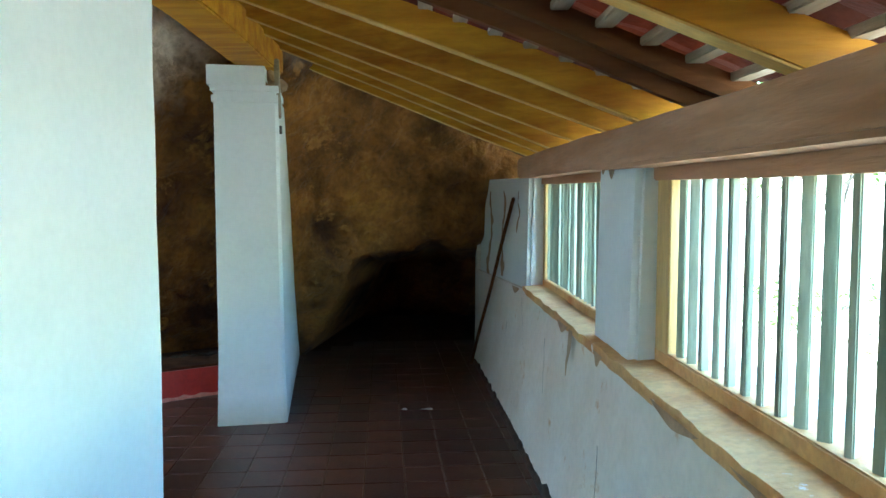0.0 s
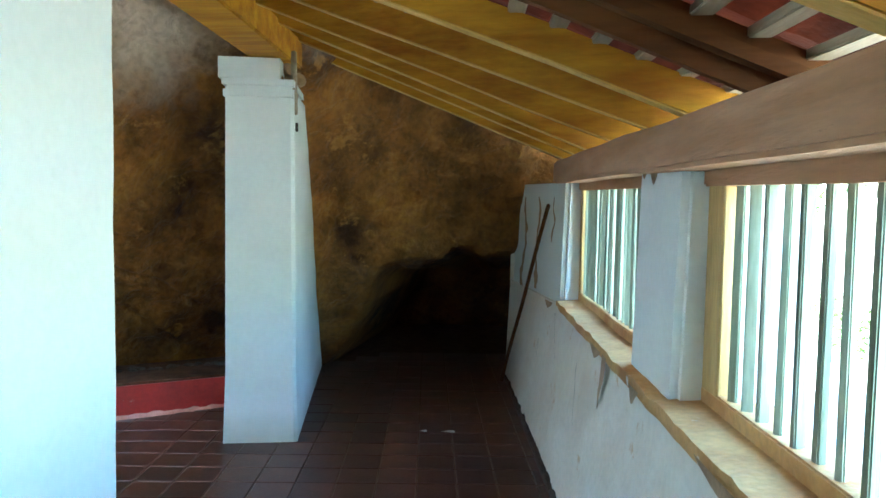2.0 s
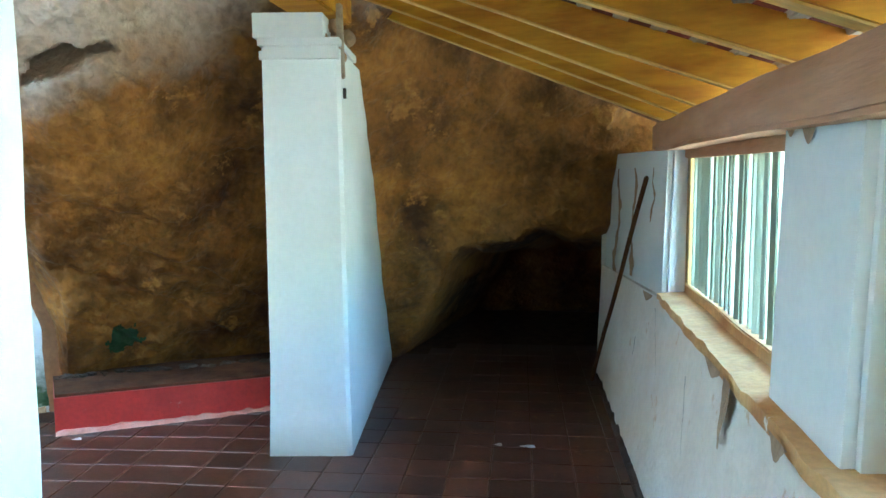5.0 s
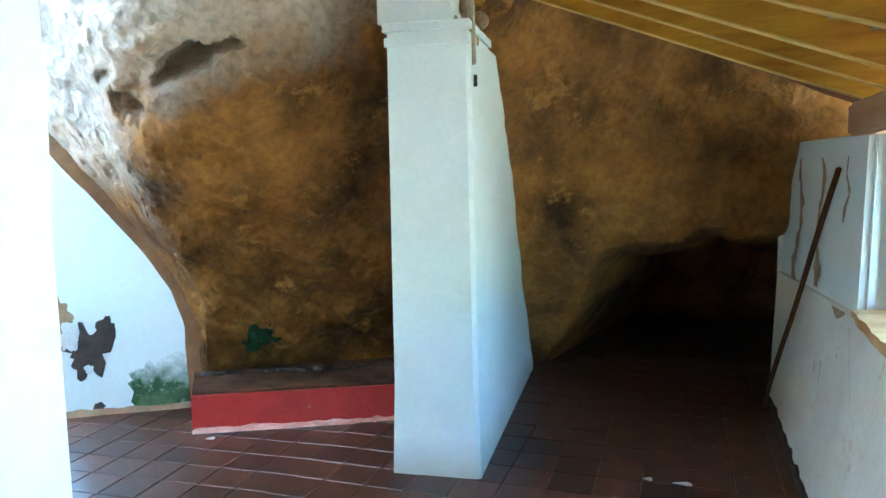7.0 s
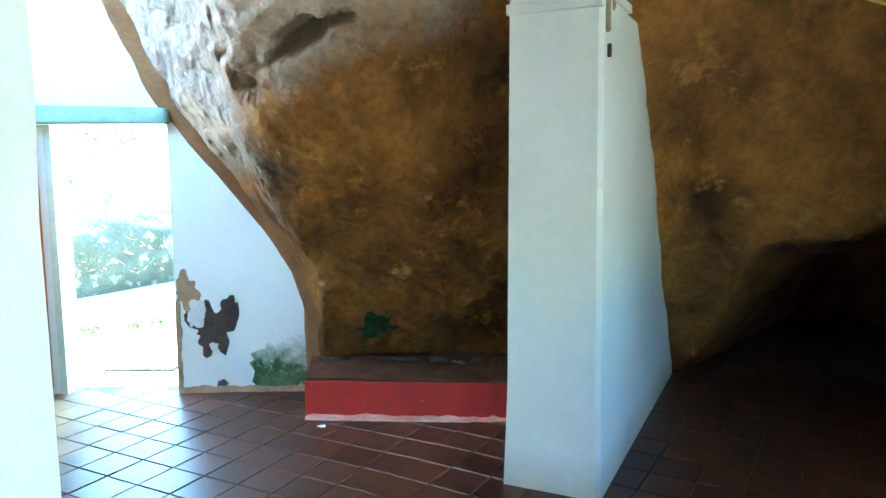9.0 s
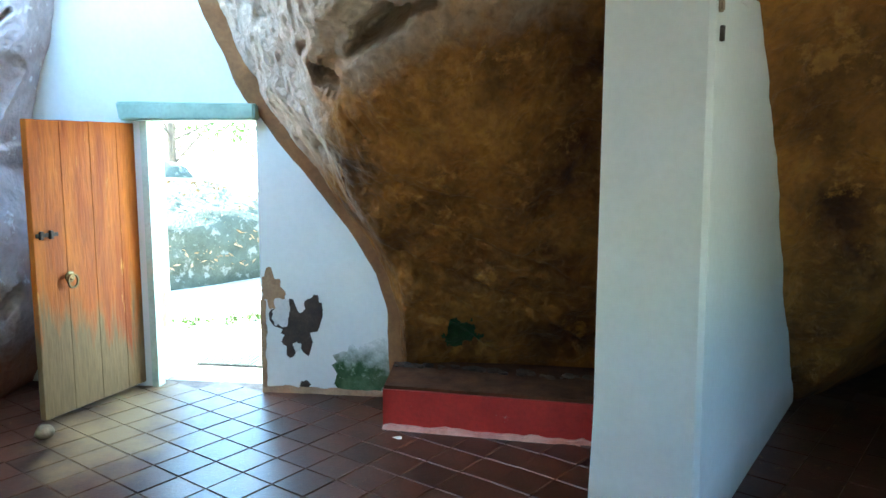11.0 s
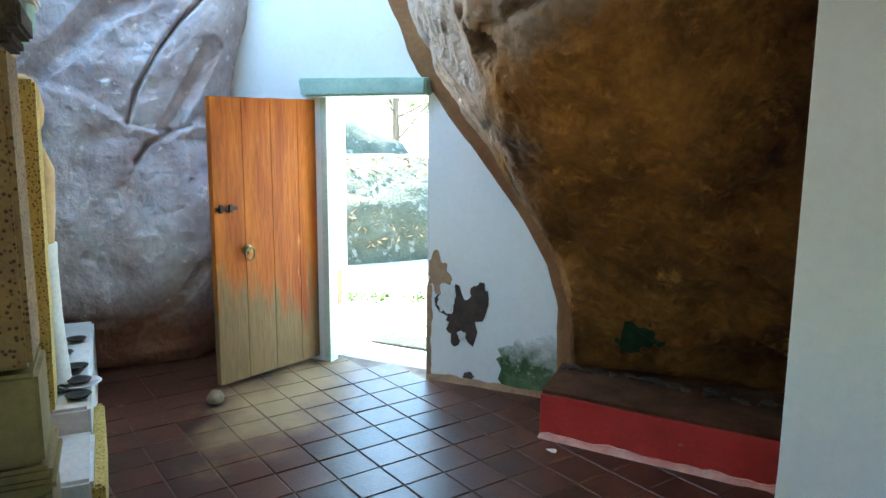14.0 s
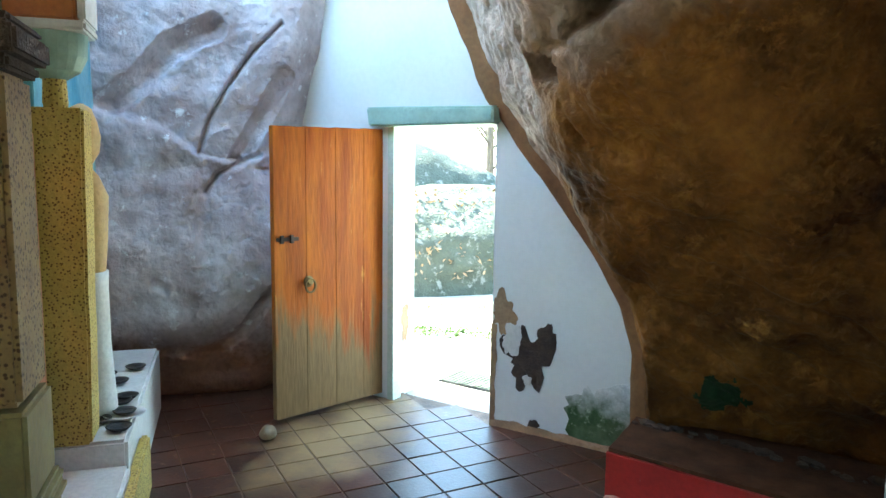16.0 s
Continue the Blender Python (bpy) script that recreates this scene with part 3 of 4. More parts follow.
hexa(bm, [on_wall(-0.98, 1.885, -0.10), on_wall(-0.02, 1.885, -0.10), on_wall(-0.02, 1.885, T - 0.05), on_wall(-0.98, 1.885, T - 0.05)],
     [on_wall(-1.0, 2.01, -0.10), on_wall(-0.02, 1.985, -0.10), on_wall(-0.02, 2.03, T - 0.05), on_wall(-1.0, 2.05, T - 0.05)])
bmesh.ops.bevel(bm, geom=bm.edges[:], offset=0.012, segments=2, affect="EDGES")
tagged(mesh_object("door_lintel", bm, GREENPAINT), "pale green painted lintel over the doorway", "lintel", kind="structure")

# door leaf, opened into the room
HX, HY, FX, FY = -5.0, 4.37, -4.60, 3.56
ang = math.degrees(math.atan2(FY - HY, FX - HX))
wide = math.hypot(FX - HX, FY - HY)
door = tagged(empty("door_1", pose(HX, HY, 0.03, 0, 0, ang)), "open plank door, orange varnish worn pale at the foot", "door", kind="structure")
for k in range(4):
    b = bmesh.new()
    box(b, (wide * k / 4 + 0.0003, -0.025, 0.0), (wide * (k + 1) / 4 - 0.0003, 0.02, 1.84 - 0.004 * k), 0.0025)
    part("plank", b, DOORWOOD, door)
for z in (0.25, 1.0, 1.6):
    b = bmesh.new()
    box(b, (0.03, -0.055, z), (wide - 0.03, -0.026, z + 0.09), 0.005)
    part("ledger", b, DOORWOOD, door)
b = bmesh.new()
box(b, (wide - 0.17, 0.02, 1.125), (wide - 0.01, 0.03, 1.15), 0.003)
box(b, (wide - 0.13, 0.02, 1.112), (wide - 0.105, 0.038, 1.163), 0.003)
box(b, (wide - 0.06, 0.02, 1.112), (wide - 0.035, 0.038, 1.163), 0.003)
part("bolt", b, IRON, door, "dark iron sliding bolt")
b = bmesh.new()
lathe(b, [(0.036, 0), (0.036, 0.006), (0.02, 0.012), (0.014, 0.024)], 18)
bmesh.ops.transform(b, matrix=pose(wide - 0.24, 0.02, 0.86, -90, 0, 0), verts=b.verts)
plate = part("handle_plate", b, BRASS, door, "round dull brass plate")
b = bmesh.new()
for k in range(20):
    a0 = 2 * math.pi * k / 20
    c0 = Vector((wide - 0.24 + 0.036 * math.sin(a0), 0.047, 0.835 + 0.042 * math.cos(a0)))
    a1 = 2 * math.pi * (k + 1) / 20
    c1 = Vector((wide - 0.24 + 0.036 * math.sin(a1), 0.047, 0.835 + 0.042 * math.cos(a1)))
    beam_between(b, c0, c1, 0.011, 0.011, 0)
part("ring", b, BRASS, plate, "dull brass ring pull")
for z in (0.35, 1.45):
    b = bmesh.new()
    lathe(b, [(0.012, 0), (0.012, 0.1)], 10, (-0.006, 0.01, z))
    part("hinge", b, IRON, door)

# painted frame post on the hinge side
bm = bmesh.new()
hexa(bm, [on_wall(HINGE, -0.01, -0.01), on_wall(HINGE + 0.05, -0.01, -0.01), on_wall(HINGE + 0.05, -0.01, 0.08), on_wall(HINGE, -0.01, 0.08)],
     [on_wall(HINGE, 1.884, -0.01), on_wall(HINGE + 0.05, 1.884, -0.01), on_wall(HINGE + 0.05, 1.884, 0.08), on_wall(HINGE, 1.884, 0.08)])
tagged(mesh_object("door_frame", bm, PALE_GREEN), "pale green painted door post in the plastered opening", "door frame", kind="structure")
bm = bmesh.new()
ring = []
for k in range(26):
    a = 2 * math.pi * k / 26
    r = 1 + 0.5 * fbm(Vector((math.cos(a) * 1.7, math.sin(a) * 1.7, 6)))
    ring.append(bm.verts.new(on_wall(HINGE + 0.004, 0.52 + 0.13 * r * math.sin(a), 0.19 + 0.05 * r * math.cos(a))))
bm.faces.new(ring)
tagged(mesh_object("plaster_hole", bm, CEMENT), "brown chip in the plastered reveal of the doorway", "wall damage", kind="structure")


# ---- broken plaster, damp and filler on the door wall ----
def blot(name, u, z, w, h, mat, label, out, seed, rough=0.35, n=40):
    """A patch with a ragged edge lying on the door wall."""
    b = bmesh.new()
    rim0, rim1 = [], []
    for k in range(n):
        a = 2 * math.pi * k / n
        r = 1 + rough * fbm(Vector((math.cos(a) * 1.6 + seed, math.sin(a) * 1.6, seed * 0.7)))
        rim0.append(b.verts.new(on_wall(u + w * r * math.cos(a), z + h * r * math.sin(a), -out)))
        rim1.append(b.verts.new(on_wall(u + w * r * math.cos(a) * 1.02, z + h * r * math.sin(a) * 1.02, 0.004)))
    b.faces.new(rim0)
    for k in range(n):
        b.faces.new((rim0[k], rim0[(k + 1) % n], rim1[(k + 1) % n], rim1[k]))
    return tagged(mesh_object(name, b, mat), label, "wall damage", kind="structure")


blot("plaster_hole", 0.205, 0.47, 0.14, 0.185, EARTH, "dark patch of bare masonry where plaster has fallen", 0.004, 3.1, 0.75)
blot("plaster_hole", 0.33, 0.60, 0.06, 0.07, EARTH, "dark patch of bare masonry where plaster has fallen", 0.005, 5.7, 0.6)
blot("plaster_hole", 0.03, 0.72, 0.085, 0.12, CEMENT, "brown patch of bare masonry at the door jamb", 0.004, 7.3, 0.6)
blot("plaster_hole", 0.25, 0.06, 0.035, 0.03, EARTH, "small dark chip in the plaster near the floor", 0.004, 9.2, 0.5)
blot("plaster_scar", 0.09, 0.57, 0.06, 0.09, WHITEPAINT, "rough white plaster scar beside the hole", 0.007, 1.9, 0.5)
blot("plaster_scar", 0.205, 0.33, 0.028, 0.032, WHITEPAINT, "rough white plaster crumb in the hole", 0.009, 2.9, 0.4)
blot("damp_stain", 0.66, 0.17, 0.23, 0.23, MOSS, "green algae stain at the damp foot of the wall", 0.003, 4.4, 0.6)
bm = bmesh.new()
rows = []
for k in range(30):
    z = -0.01 + 0.66 * k / 29
    w = 0.03 + 0.02 * fbm(Vector((0, 3, z * 6)))
    rows.append([on_wall(JAMB - 0.006, z, 0.1), on_wall(JAMB - 0.006, z, -0.005), on_wall(JAMB + w, z, -0.005), on_wall(JAMB + w, z, 0.01)])
tagged(mesh_object("jamb_edge", grid(rows), CEMENT), "bare brown cement edge of the door jamb", "trim", kind="structure")
bm = bmesh.new()
rows = []
for k in range(40):
    u = JAMB + 0.9 * k / 39
    h = 0.03 + 0.025 * abs(fbm(Vector((u * 5, 1, 0))))
    rows.append([on_wall(u, -0.01, -0.02), on_wall(u, h * 0.5, -0.012), on_wall(u, h, -0.003), on_wall(u, h + 0.004, 0.01)])
tagged(mesh_object("baseboard", grid(rows), CEMENT), "rough brown cement fillet along the foot of the wall", "trim", kind="structure")

# brown filler where the wall meets the rock
rows = []
for k in range(80):
    z = 3.6 * k / 79
    u = smoothed(S_CURVE, z) + 0.012 * fbm(Vector((0, 0, z * 3)))
    r = 0.062 + 0.016 * fbm(Vector((4, 0, z * 4)))
    slope = Vector((smoothed(S_CURVE, z + 0.05) - smoothed(S_CURVE, z - 0.05), 0.1)).normalized()
    row = []
    for a in range(9):
        th = math.pi * (a / 8)
        off = -math.cos(th) * r * 1.5 + r * 0.9
        row.append(on_wall(u + off * slope.y, z - off * slope.x, -math.sin(th) * r * 0.7 + 0.004))
    rows.append(row)
tagged(mesh_object("rock_filler", grid(rows), RIM, smooth=True), "rounded brown mortar rim between white wall and rock", "trim", kind="structure")

# ---- pillar buttress ----
bm = bmesh.new()
prof = [(0.0, 2.30), (0.5, 2.32), (0.75, 2.25), (1.1, 1.98), (1.45, 1.60), (1.9, 1.20), (2.15, 0.95), (2.36, 0.78)]
rows = []
for j in range(41):
    z = 2.36 * j / 40
    dep = smoothed(prof, z) + 0.03 * fbm(Vector((0, 0, z * 6)))
    grow = 0.012 * max(0, 1 - z / 0.5)
    fl, fr = Vector((-1.615 - grow, 5.02 - grow)), Vector((-1.165 + grow - 0.012 * z, 5.12 - grow))
    back = Vector((-0.19, 0.98))
    rows.append([fl + back * dep, fl, fl + (fr - fl) * 0.5, fr + Vector((-0.02, 0)), fr + Vector((0, 0.02)), fr + back * dep * 0.5, fr + back * dep])
rows = [[(p.x, p.y, 2.36 * j / 40) for p in r] for j, r in enumerate(rows)]
bm = grid([r + [r[0]] for r in rows])
bmesh.ops.remove_doubles(bm, verts=bm.verts, dist=1e-5)
bmesh.ops.holes_fill(bm, edges=bm.edges)
pillar = empty("pillar")
tagged(pillar, "tapered white plastered pillar built against the rock", "pillar")
part("shaft", bm, PILLAR_PLASTER, pillar)
bm = bmesh.new()
for z0, z1, g in ((2.30, 2.345, 0.012), (2.345, 2.375, -0.004), (2.375, 2.415, 0.018), (2.415, 2.55, 0.035)):
    r = -1.195 if z1 < 2.42 else -1.30
    prism(bm, [(-1.615 - g, 5.02 - g), (r + g, 5.10 - g), (r - 0.12 + g, 5.7), (-1.74 - g, 5.7)], z0, z1)
part("capital", bm, PLASTER, pillar, "stepped white capital with a broken corner")

bm = bmesh.new()
random.seed(11)
for k in range(9):
    c = Vector((-1.27 + random.uniform(-0.05, 0.05), 5.16 + random.uniform(-0.01, 0.2), 2.42 + random.uniform(-0.1, 0.1)))
    ret = bmesh.ops.create_icosphere(bm, subdivisions=2, radius=random.uniform(0.035, 0.06))
    for v in ret["verts"]:
        v.co = c + v.co * (1 + 0.5 * noise.noise(v.co * 14 + c))
part("broken_core", bm, CEMENT, pillar, "crumbling brown core where the capital has broken")
bm = bmesh.new()
beam_between(bm, (-1.20, 5.18, 2.2), (-1.21, 5.18, 2.62), 0.035, 0.035, 0.006)
part("post", bm, BATTEN, pillar, "pale timber stub set in the broken capital")
bm = bmesh.new()
box(bm, (-1.2, 5.19, 2.09), (-1.183, 5.205, 2.15), 0.002)
part("slot", bm, EARTH, pillar, "small dark slot in the plaster")

# ---- red bench ----
ledge = tagged(empty("red_ledge"), "low red painted cement ledge along the foot of the rock", "ledge")
bm = bmesh.new()
prism(bm, [(-3.155, 5.06), (-1.75, 6.0), (-2.1, 6.6), (-3.55, 5.5)], -0.01, 0.235)
part("red_body", bm, REDPAINT, ledge)
rows = []
for k in range(40):
    f = k / 39
    p = Vector((-3.16 + 0.02, 5.05)) + f * Vector((1.38, 0.93))
    h = 0.016 + 0.03 * abs(fbm(Vector((f * 12, 0, 2))))
    rows.append([(p.x + 0.012, p.y - 0.022, -0.004), (p.x, p.y - 0.004, h * 0.6), (p.x, p.y + 0.001, h), (p.x - 0.01, p.y + 0.02, h)])
part("worn_foot", grid(rows), PINK, ledge, "pale pink worn edge along the floor")
bm = bmesh.new()
prism(bm, [(-3.16, 5.075), (-1.75, 6.02), (-2.1, 6.6), (-3.55, 5.5)], 0.236, 0.256)
bmesh.ops.subdivide_edges(bm, edges=bm.edges[:], cuts=6, use_grid_fill=True)
for v in bm.verts:
    v.co.z += 0.006 * fbm(v.co * 9)
part("top", bm, DUST, ledge, "dusty grey-brown top of the ledge")

# ---- left boulder ----
BOULDER_CUTS = [(((3.68, 2.57), (3.50, 2.39), (3.34, 2.175), (3.195, 1.916), (3.128, 1.697)), 0.017, 0.05), (((3.167, 1.441), (3.239, 1.553), (3.382, 1.629), (3.527, 1.689)), 0.020, 0.045), (((3.128, 1.697), (3.28, 1.66), (3.40, 1.66)), 0.014, 0.02),
                (((3.38, 1.66), (3.585, 2.0), (3.70, 2.23)), 0.07, 0.03), (((2.6, 2.01), (2.77, 2.14), (2.97, 2.38), (3.24, 2.52)), 0.09, 0.06), (((2.84, 0.83), (2.90, 0.80)), 0.04, 0.025),
                (((3.167, 1.441), (3.14, 1.2), (3.17, 1.0)), 0.05, 0.012), (((2.85, 0.37), (3.12, 0.32), (3.38, 0.45), (3.57, 0.72)), 0.05, 0.03)]
SHOULDER = [(2.0, 2.05), (2.57, 1.96), (2.86, 1.87), (3.13, 1.69), (3.38, 1.64), (3.6, 1.70)]


def boulder_point(y, z):
    bulge = math.sin(max(0.0, min(1.0, (z + 0.05) / 1.65)) * math.pi)
    x = -5.50 + 0.24 * bulge + 0.13 * z
    lim = 3.47 + 0.12 * bulge if z < 1.6 else 3.50 + 0.29 * (z - 1.6)
    x -= 1.5 * max(0, y - lim) ** 1.3
    v = Vector((x, y, z))
    d = 0.07 * fbm(v * 1.0) + 0.022 * fbm(v * 4.5) + 0.006 * fbm(v * 17)
    d += 0.07 * ramp((smoothed(SHOULDER, y) - z) / 0.07 + 0.5) - 0.04
    d += 0.05 * ramp((0.20 - z) / 0.12)
    for line, wide, deep in BOULDER_CUTS:
        d -= 1.7 * deep * max(0.0, 1 - near(y, z, line) / wide) ** 0.5
    return v + Vector((d, 0, 0))


# top rows are stretched up out of view to block the sun
bm = grid([[boulder_point(0.4 + 3.8 * i / 400, -0.1 + 4.2 * j / 340 + 2.0 * max(0, j - 315) / 25) for i in range(401)] for j in range(341)])
tagged(mesh_object("rock_boulder", bm, ROCK_PALE, smooth=True), "pale grey and mauve natural boulder in the cave", "rock", kind="structure")

# ---- altar and pillars ----
altar = tagged(empty("offering_ledge"), "white cement offering ledge stained by oil lamps", "ledge")
bm = bmesh.new()
box(bm, (-5.12, 2.462, -0.01), (-3.47, 2.85, 0.41), 0.015)
part("top_block", bm, WHITEPAINT, altar)
bm = bmesh.new()
box(bm, (-3.468, 2.462, -0.01), (-2.95, 2.86, 0.30), 0.015)
part("lower_block", bm, WHITEPAINT, altar, "lower grey-white step with chipped edges")
bm = bmesh.new()
box(bm, (-3.9, 2.852, -0.01), (-2.95, 2.90, 0.27), 0.012)
part("yellow_side", bm, YELLOW, altar, "flaking yellow painted side")
bm = bmesh.new()
lathe(bm, [(0.018, 0.0), (0.04, 0.006), (0.058, 0.022), (0.055, 0.024), (0.036, 0.012), (0.01, 0.008)], 18)
lamp = tagged(mesh_object("oil_lamp", bm, SOOT, smooth=True), "small black clay oil lamp bowl on the ledge", "oil lamp", "oil lamps on the ledge")
lamp.location = (-3.60, 2.80, 0.412)
for x, y in ((-3.72, 2.70), (-3.78, 2.64), (-3.98, 2.76), (-4.06, 2.78), (-4.35, 2.70), (-4.5, 2.62), (-4.62, 2.76), (-3.66, 2.62)):
    copy_thing(lamp, pose(x, y, 0.412, 0, 0, 40 * x))
bm = bmesh.new()
lathe(bm, [(0.03, 0.0), (0.075, 0.004), (0.10, 0.014), (0.097, 0.017), (0.07, 0.009), (0.01, 0.006)], 22)
tagged(mesh_object("saucer", bm, WHITEPAINT, smooth=True), "white saucer with a black burnt lamp in it", "saucer").location = (-3.80, 2.80, 0.412)
bm = bmesh.new()
lathe(bm, [(0.02, 0.0), (0.045, 0.006), (0.055, 0.02), (0.04, 0.014), (0.01, 0.012)], 16)
tagged(mesh_object("oil_lamp", bm, SOOT, smooth=True), "small black clay oil lamp bowl in a saucer", "oil lamp", "oil lamps on the ledge").location = (-3.80, 2.80, 0.422)

slab = tagged(empty("yellow_pillar"), "pitted yellow plaster pillar with a green bracket on top", "pillar")
bm = bmesh.new()
box(bm, (-3.66, 2.462, 0.405), (-3.46, 2.72, 1.85), 0.012)
bmesh.ops.subdivide_edges(bm, edges=[e for e in bm.edges if e.calc_length() > 0.8], cuts=16)
for v in bm.verts:
    if v.co.y > 2.6:
        v.co.y += 0.004 * fbm(v.co * 4) + 0.02 * (v.co.z - 0.9) / 1.0 * 0.8
part("shaft", bm, YELLOW, slab)
bm = bmesh.new()
lathe(bm, [(0.045, 1.852), (0.05, 1.87), (0.045, 1.97)], 16, (-3.54, 2.62, 0))
part("neck", bm, YELLOW, slab)
bm = bmesh.new()
lathe(bm, [(0.05, 1.968), (0.10, 2.0), (0.13, 2.06), (0.135, 2.15)], 20, (-3.54, 2.62, 0))
part("bracket", bm, GREENPAINT, slab, "pale green rounded bracket")
bm = bmesh.new()
box(bm, (-3.69, 2.47, 2.152), (-3.39, 2.77, 2.19), 0.01)
part("rim", bm, WHITEPAINT, slab, "white dotted rim")
bm = bmesh.new()
box(bm, (-3.65, 2.47, 2.192), (-3.42, 2.73, 2.55), 0.01)
part("panel", bm, ORANGE, slab, "orange and yellow painted panel")
bm = bmesh.new()
box(bm, (-3.70, 2.74, 2.192), (-3.40, 2.77, 2.6), 0.008)
part("border", bm, WHITEPAINT, slab, "white painted border")

dark = tagged(empty("ochre_pillar"), "dark pitted ochre pillar with a brown capital and dull yellow base", "pillar")
bm = bmesh.new()
box(bm, (-2.52, 2.465, 0.98), (-2.24, 2.76, 1.86), 0.015)
part("shaft", bm, OCHRE, dark)
bm = bmesh.new()
for z0, z1, g in ((1.86, 1.90, 0.02), (1.90, 1.97, 0.045), (1.97, 2.0, 0.03)):
    box(bm, (-2.52 - g, 2.465, z0), (-2.24 + g, 2.76 + g, z1 - 0.001), 0.01)
part("capital", bm, EARTH, dark, "dark brown moulded capital")
bm = bmesh.new()
for z0, z1, g in ((0.0, 0.62, 0.02), (0.62, 0.66, 0.035), (0.66, 0.70, 0.028), (0.70, 0.97, 0.01)):
    box(bm, (-2.52 - g, 2.465, z0), (-2.24 + g, 2.76 + g, z1 - 0.001), 0.012)
part("base", bm, DULL_YELLOW, dark, "dull yellow base with raised bands")
bm = bmesh.new()
box(bm, (-3.42, 2.462, 0.31), (-2.6, 2.56, 1.75), 0.01)
tagged(mesh_object("shrine_panel", bm, ORANGE), "dark orange painted panel between the shrine pillars", "panel")
bm = bmesh.new()
box(bm, (-5.6, 2.462, 1.55), (-3.72, 2.50, 2.88), 0.004)
tagged(mesh_object("painted_panel", bm, BLUEPAINT), "bright blue painted wall panel above the ledge", "wall panel")

# figure beside the pillar, one plain shape
bm = bmesh.new()
lathe(bm, [(0.08, 0.0), (0.085, 0.05), (0.075, 0.35), (0.075, 0.62), (0.095, 0.85), (0.105, 1.05), (0.07, 1.15), (0.045, 1.18), (0.045, 1.21), (0.075, 1.26), (0.085, 1.33), (0.075, 1.40), (0.045, 1.46), (0.01, 1.48)], 20)
for v in bm.verts:
    v.co += 0.012 * noise.noise_vector(v.co * 7)
fig = tagged(mesh_object("statue", bm, SKIN, smooth=True), "painted plaster attendant figure standing on the ledge", "statue")
fig.location = (-3.86, 2.655, 0.412)
bm = bmesh.new()
lathe(bm, [(0.10, 0.0), (0.11, 0.03), (0.092, 0.35), (0.09, 0.62), (0.094, 0.7)], 20, (-3.86, 2.655, 0.413))
tagged(mesh_object("white_cloth", bm, WHITEPAINT, smooth=True), "white painted skirt wrapped round the statue", "cloth")

# ---- small things on the floor ----
bm = bmesh.new()
ret = bmesh.ops.create_icosphere(bm, subdivisions=3, radius=0.05)
for v in bm.verts:
    v.co *= 1 + 0.35 * noise.noise(v.co * 18)
    v.co.z = max(v.co.z * 0.85, -0.045)
tagged(mesh_object("door_stone", bm, DUSTY_STONE, smooth=True), "rounded pale stone holding the open door", "stone").location = (-4.36, 3.50, 0.045)
# white pieces: the first two draw glints of light, the third a pale mark
for x, y, w, a in ((-0.335, 5.46, 0.05, 5), (-0.16, 5.47, 0.10, 8), (-2.95, 5.0, 0.06, 30)):
    bm = bmesh.new()
    n = 12
    vs = [bm.verts.new((w * 0.5 * math.cos(2 * math.pi * k / n) * (1 + 0.2 * math.sin(3 * k)), 0.022 * math.sin(2 * math.pi * k / n), 0.004 * math.sin(k))) for k in range(n)]
    f = bm.faces.new(vs)
    bmesh.ops.solidify(bm, geom=[f], thickness=0.003)
    tagged(mesh_object("paper_scrap", bm, BRIGHT_SPOT), "small white piece drawing a bright spot on the floor", "paper scrap").matrix_world = pose(x, y, 0.006, 0, 0, a)

# crumbled lumps along the back of the red ledge
bm = bmesh.new()
random.seed(5)
for k in range(60):
    f = random.random()
    c = Vector((-3.42 + 1.5 * f, 5.42 + 0.95 * f + random.uniform(-0.05, 0.04), 0.262))
    ret = bmesh.ops.create_icosphere(bm, subdivisions=1, radius=random.uniform(0.012, 0.04))
    for v in ret["verts"]:
        v.co = c + Vector((v.co.x * 1.4, v.co.y, v.co.z * 0.7)) * (1 + 0.6 * noise.noise(v.co * 30 + c))
tagged(mesh_object("rubble", bm, EARTH), "dark crumbs of earth lying along the red ledge", "rubble", kind="stuff")

# leaning rod and stains on the wall end
bm = bmesh.new()
beam_between(bm, (0.20, 6.95, 0.02), (0.535, 5.98, 1.64), 0.028, 0.028, 0.008, 6)
tagged(mesh_object("wooden_pole", bm, LOG), "thin dark wooden pole leaning on the white wall", "pole")
for y, w, z0, z1 in ((6.45, 0.05, 0.95, 1.8), (6.85, 0.07, 0.9, 1.82), (5.98, 0.03, 1.35, 1.7)):
    rows = []
    for k in range(24):
        z = z0 + (z1 - z0) * k / 23
        f = (z - SILL) / (head_z(y) - SILL)
        ww = w * (0.25 + 1.1 * abs(fbm(Vector((y, 0, z * 6)))))
        yy = y + 0.13 * fbm(Vector((y * 3, 0, z * 3)))
        rows.append([(sill_x(yy + e) + 0.012 + 0.038 * f - 0.003, yy + e, z) for e in (-ww, 0, ww)])
    tagged(mesh_object("wall_stain", grid(rows), CEMENT), "brown water stain running down the white wall", "stain", kind="structure")


def parapet_point(y, z, out=0.004):
    f = max(0.0, z / SILL)
    return (base_x(y) + (sill_x(y) - base_x(y)) * f ** 0.8 - out - 0.014, y, z)


# bare brown strip along the foot of the parapet
rows = []
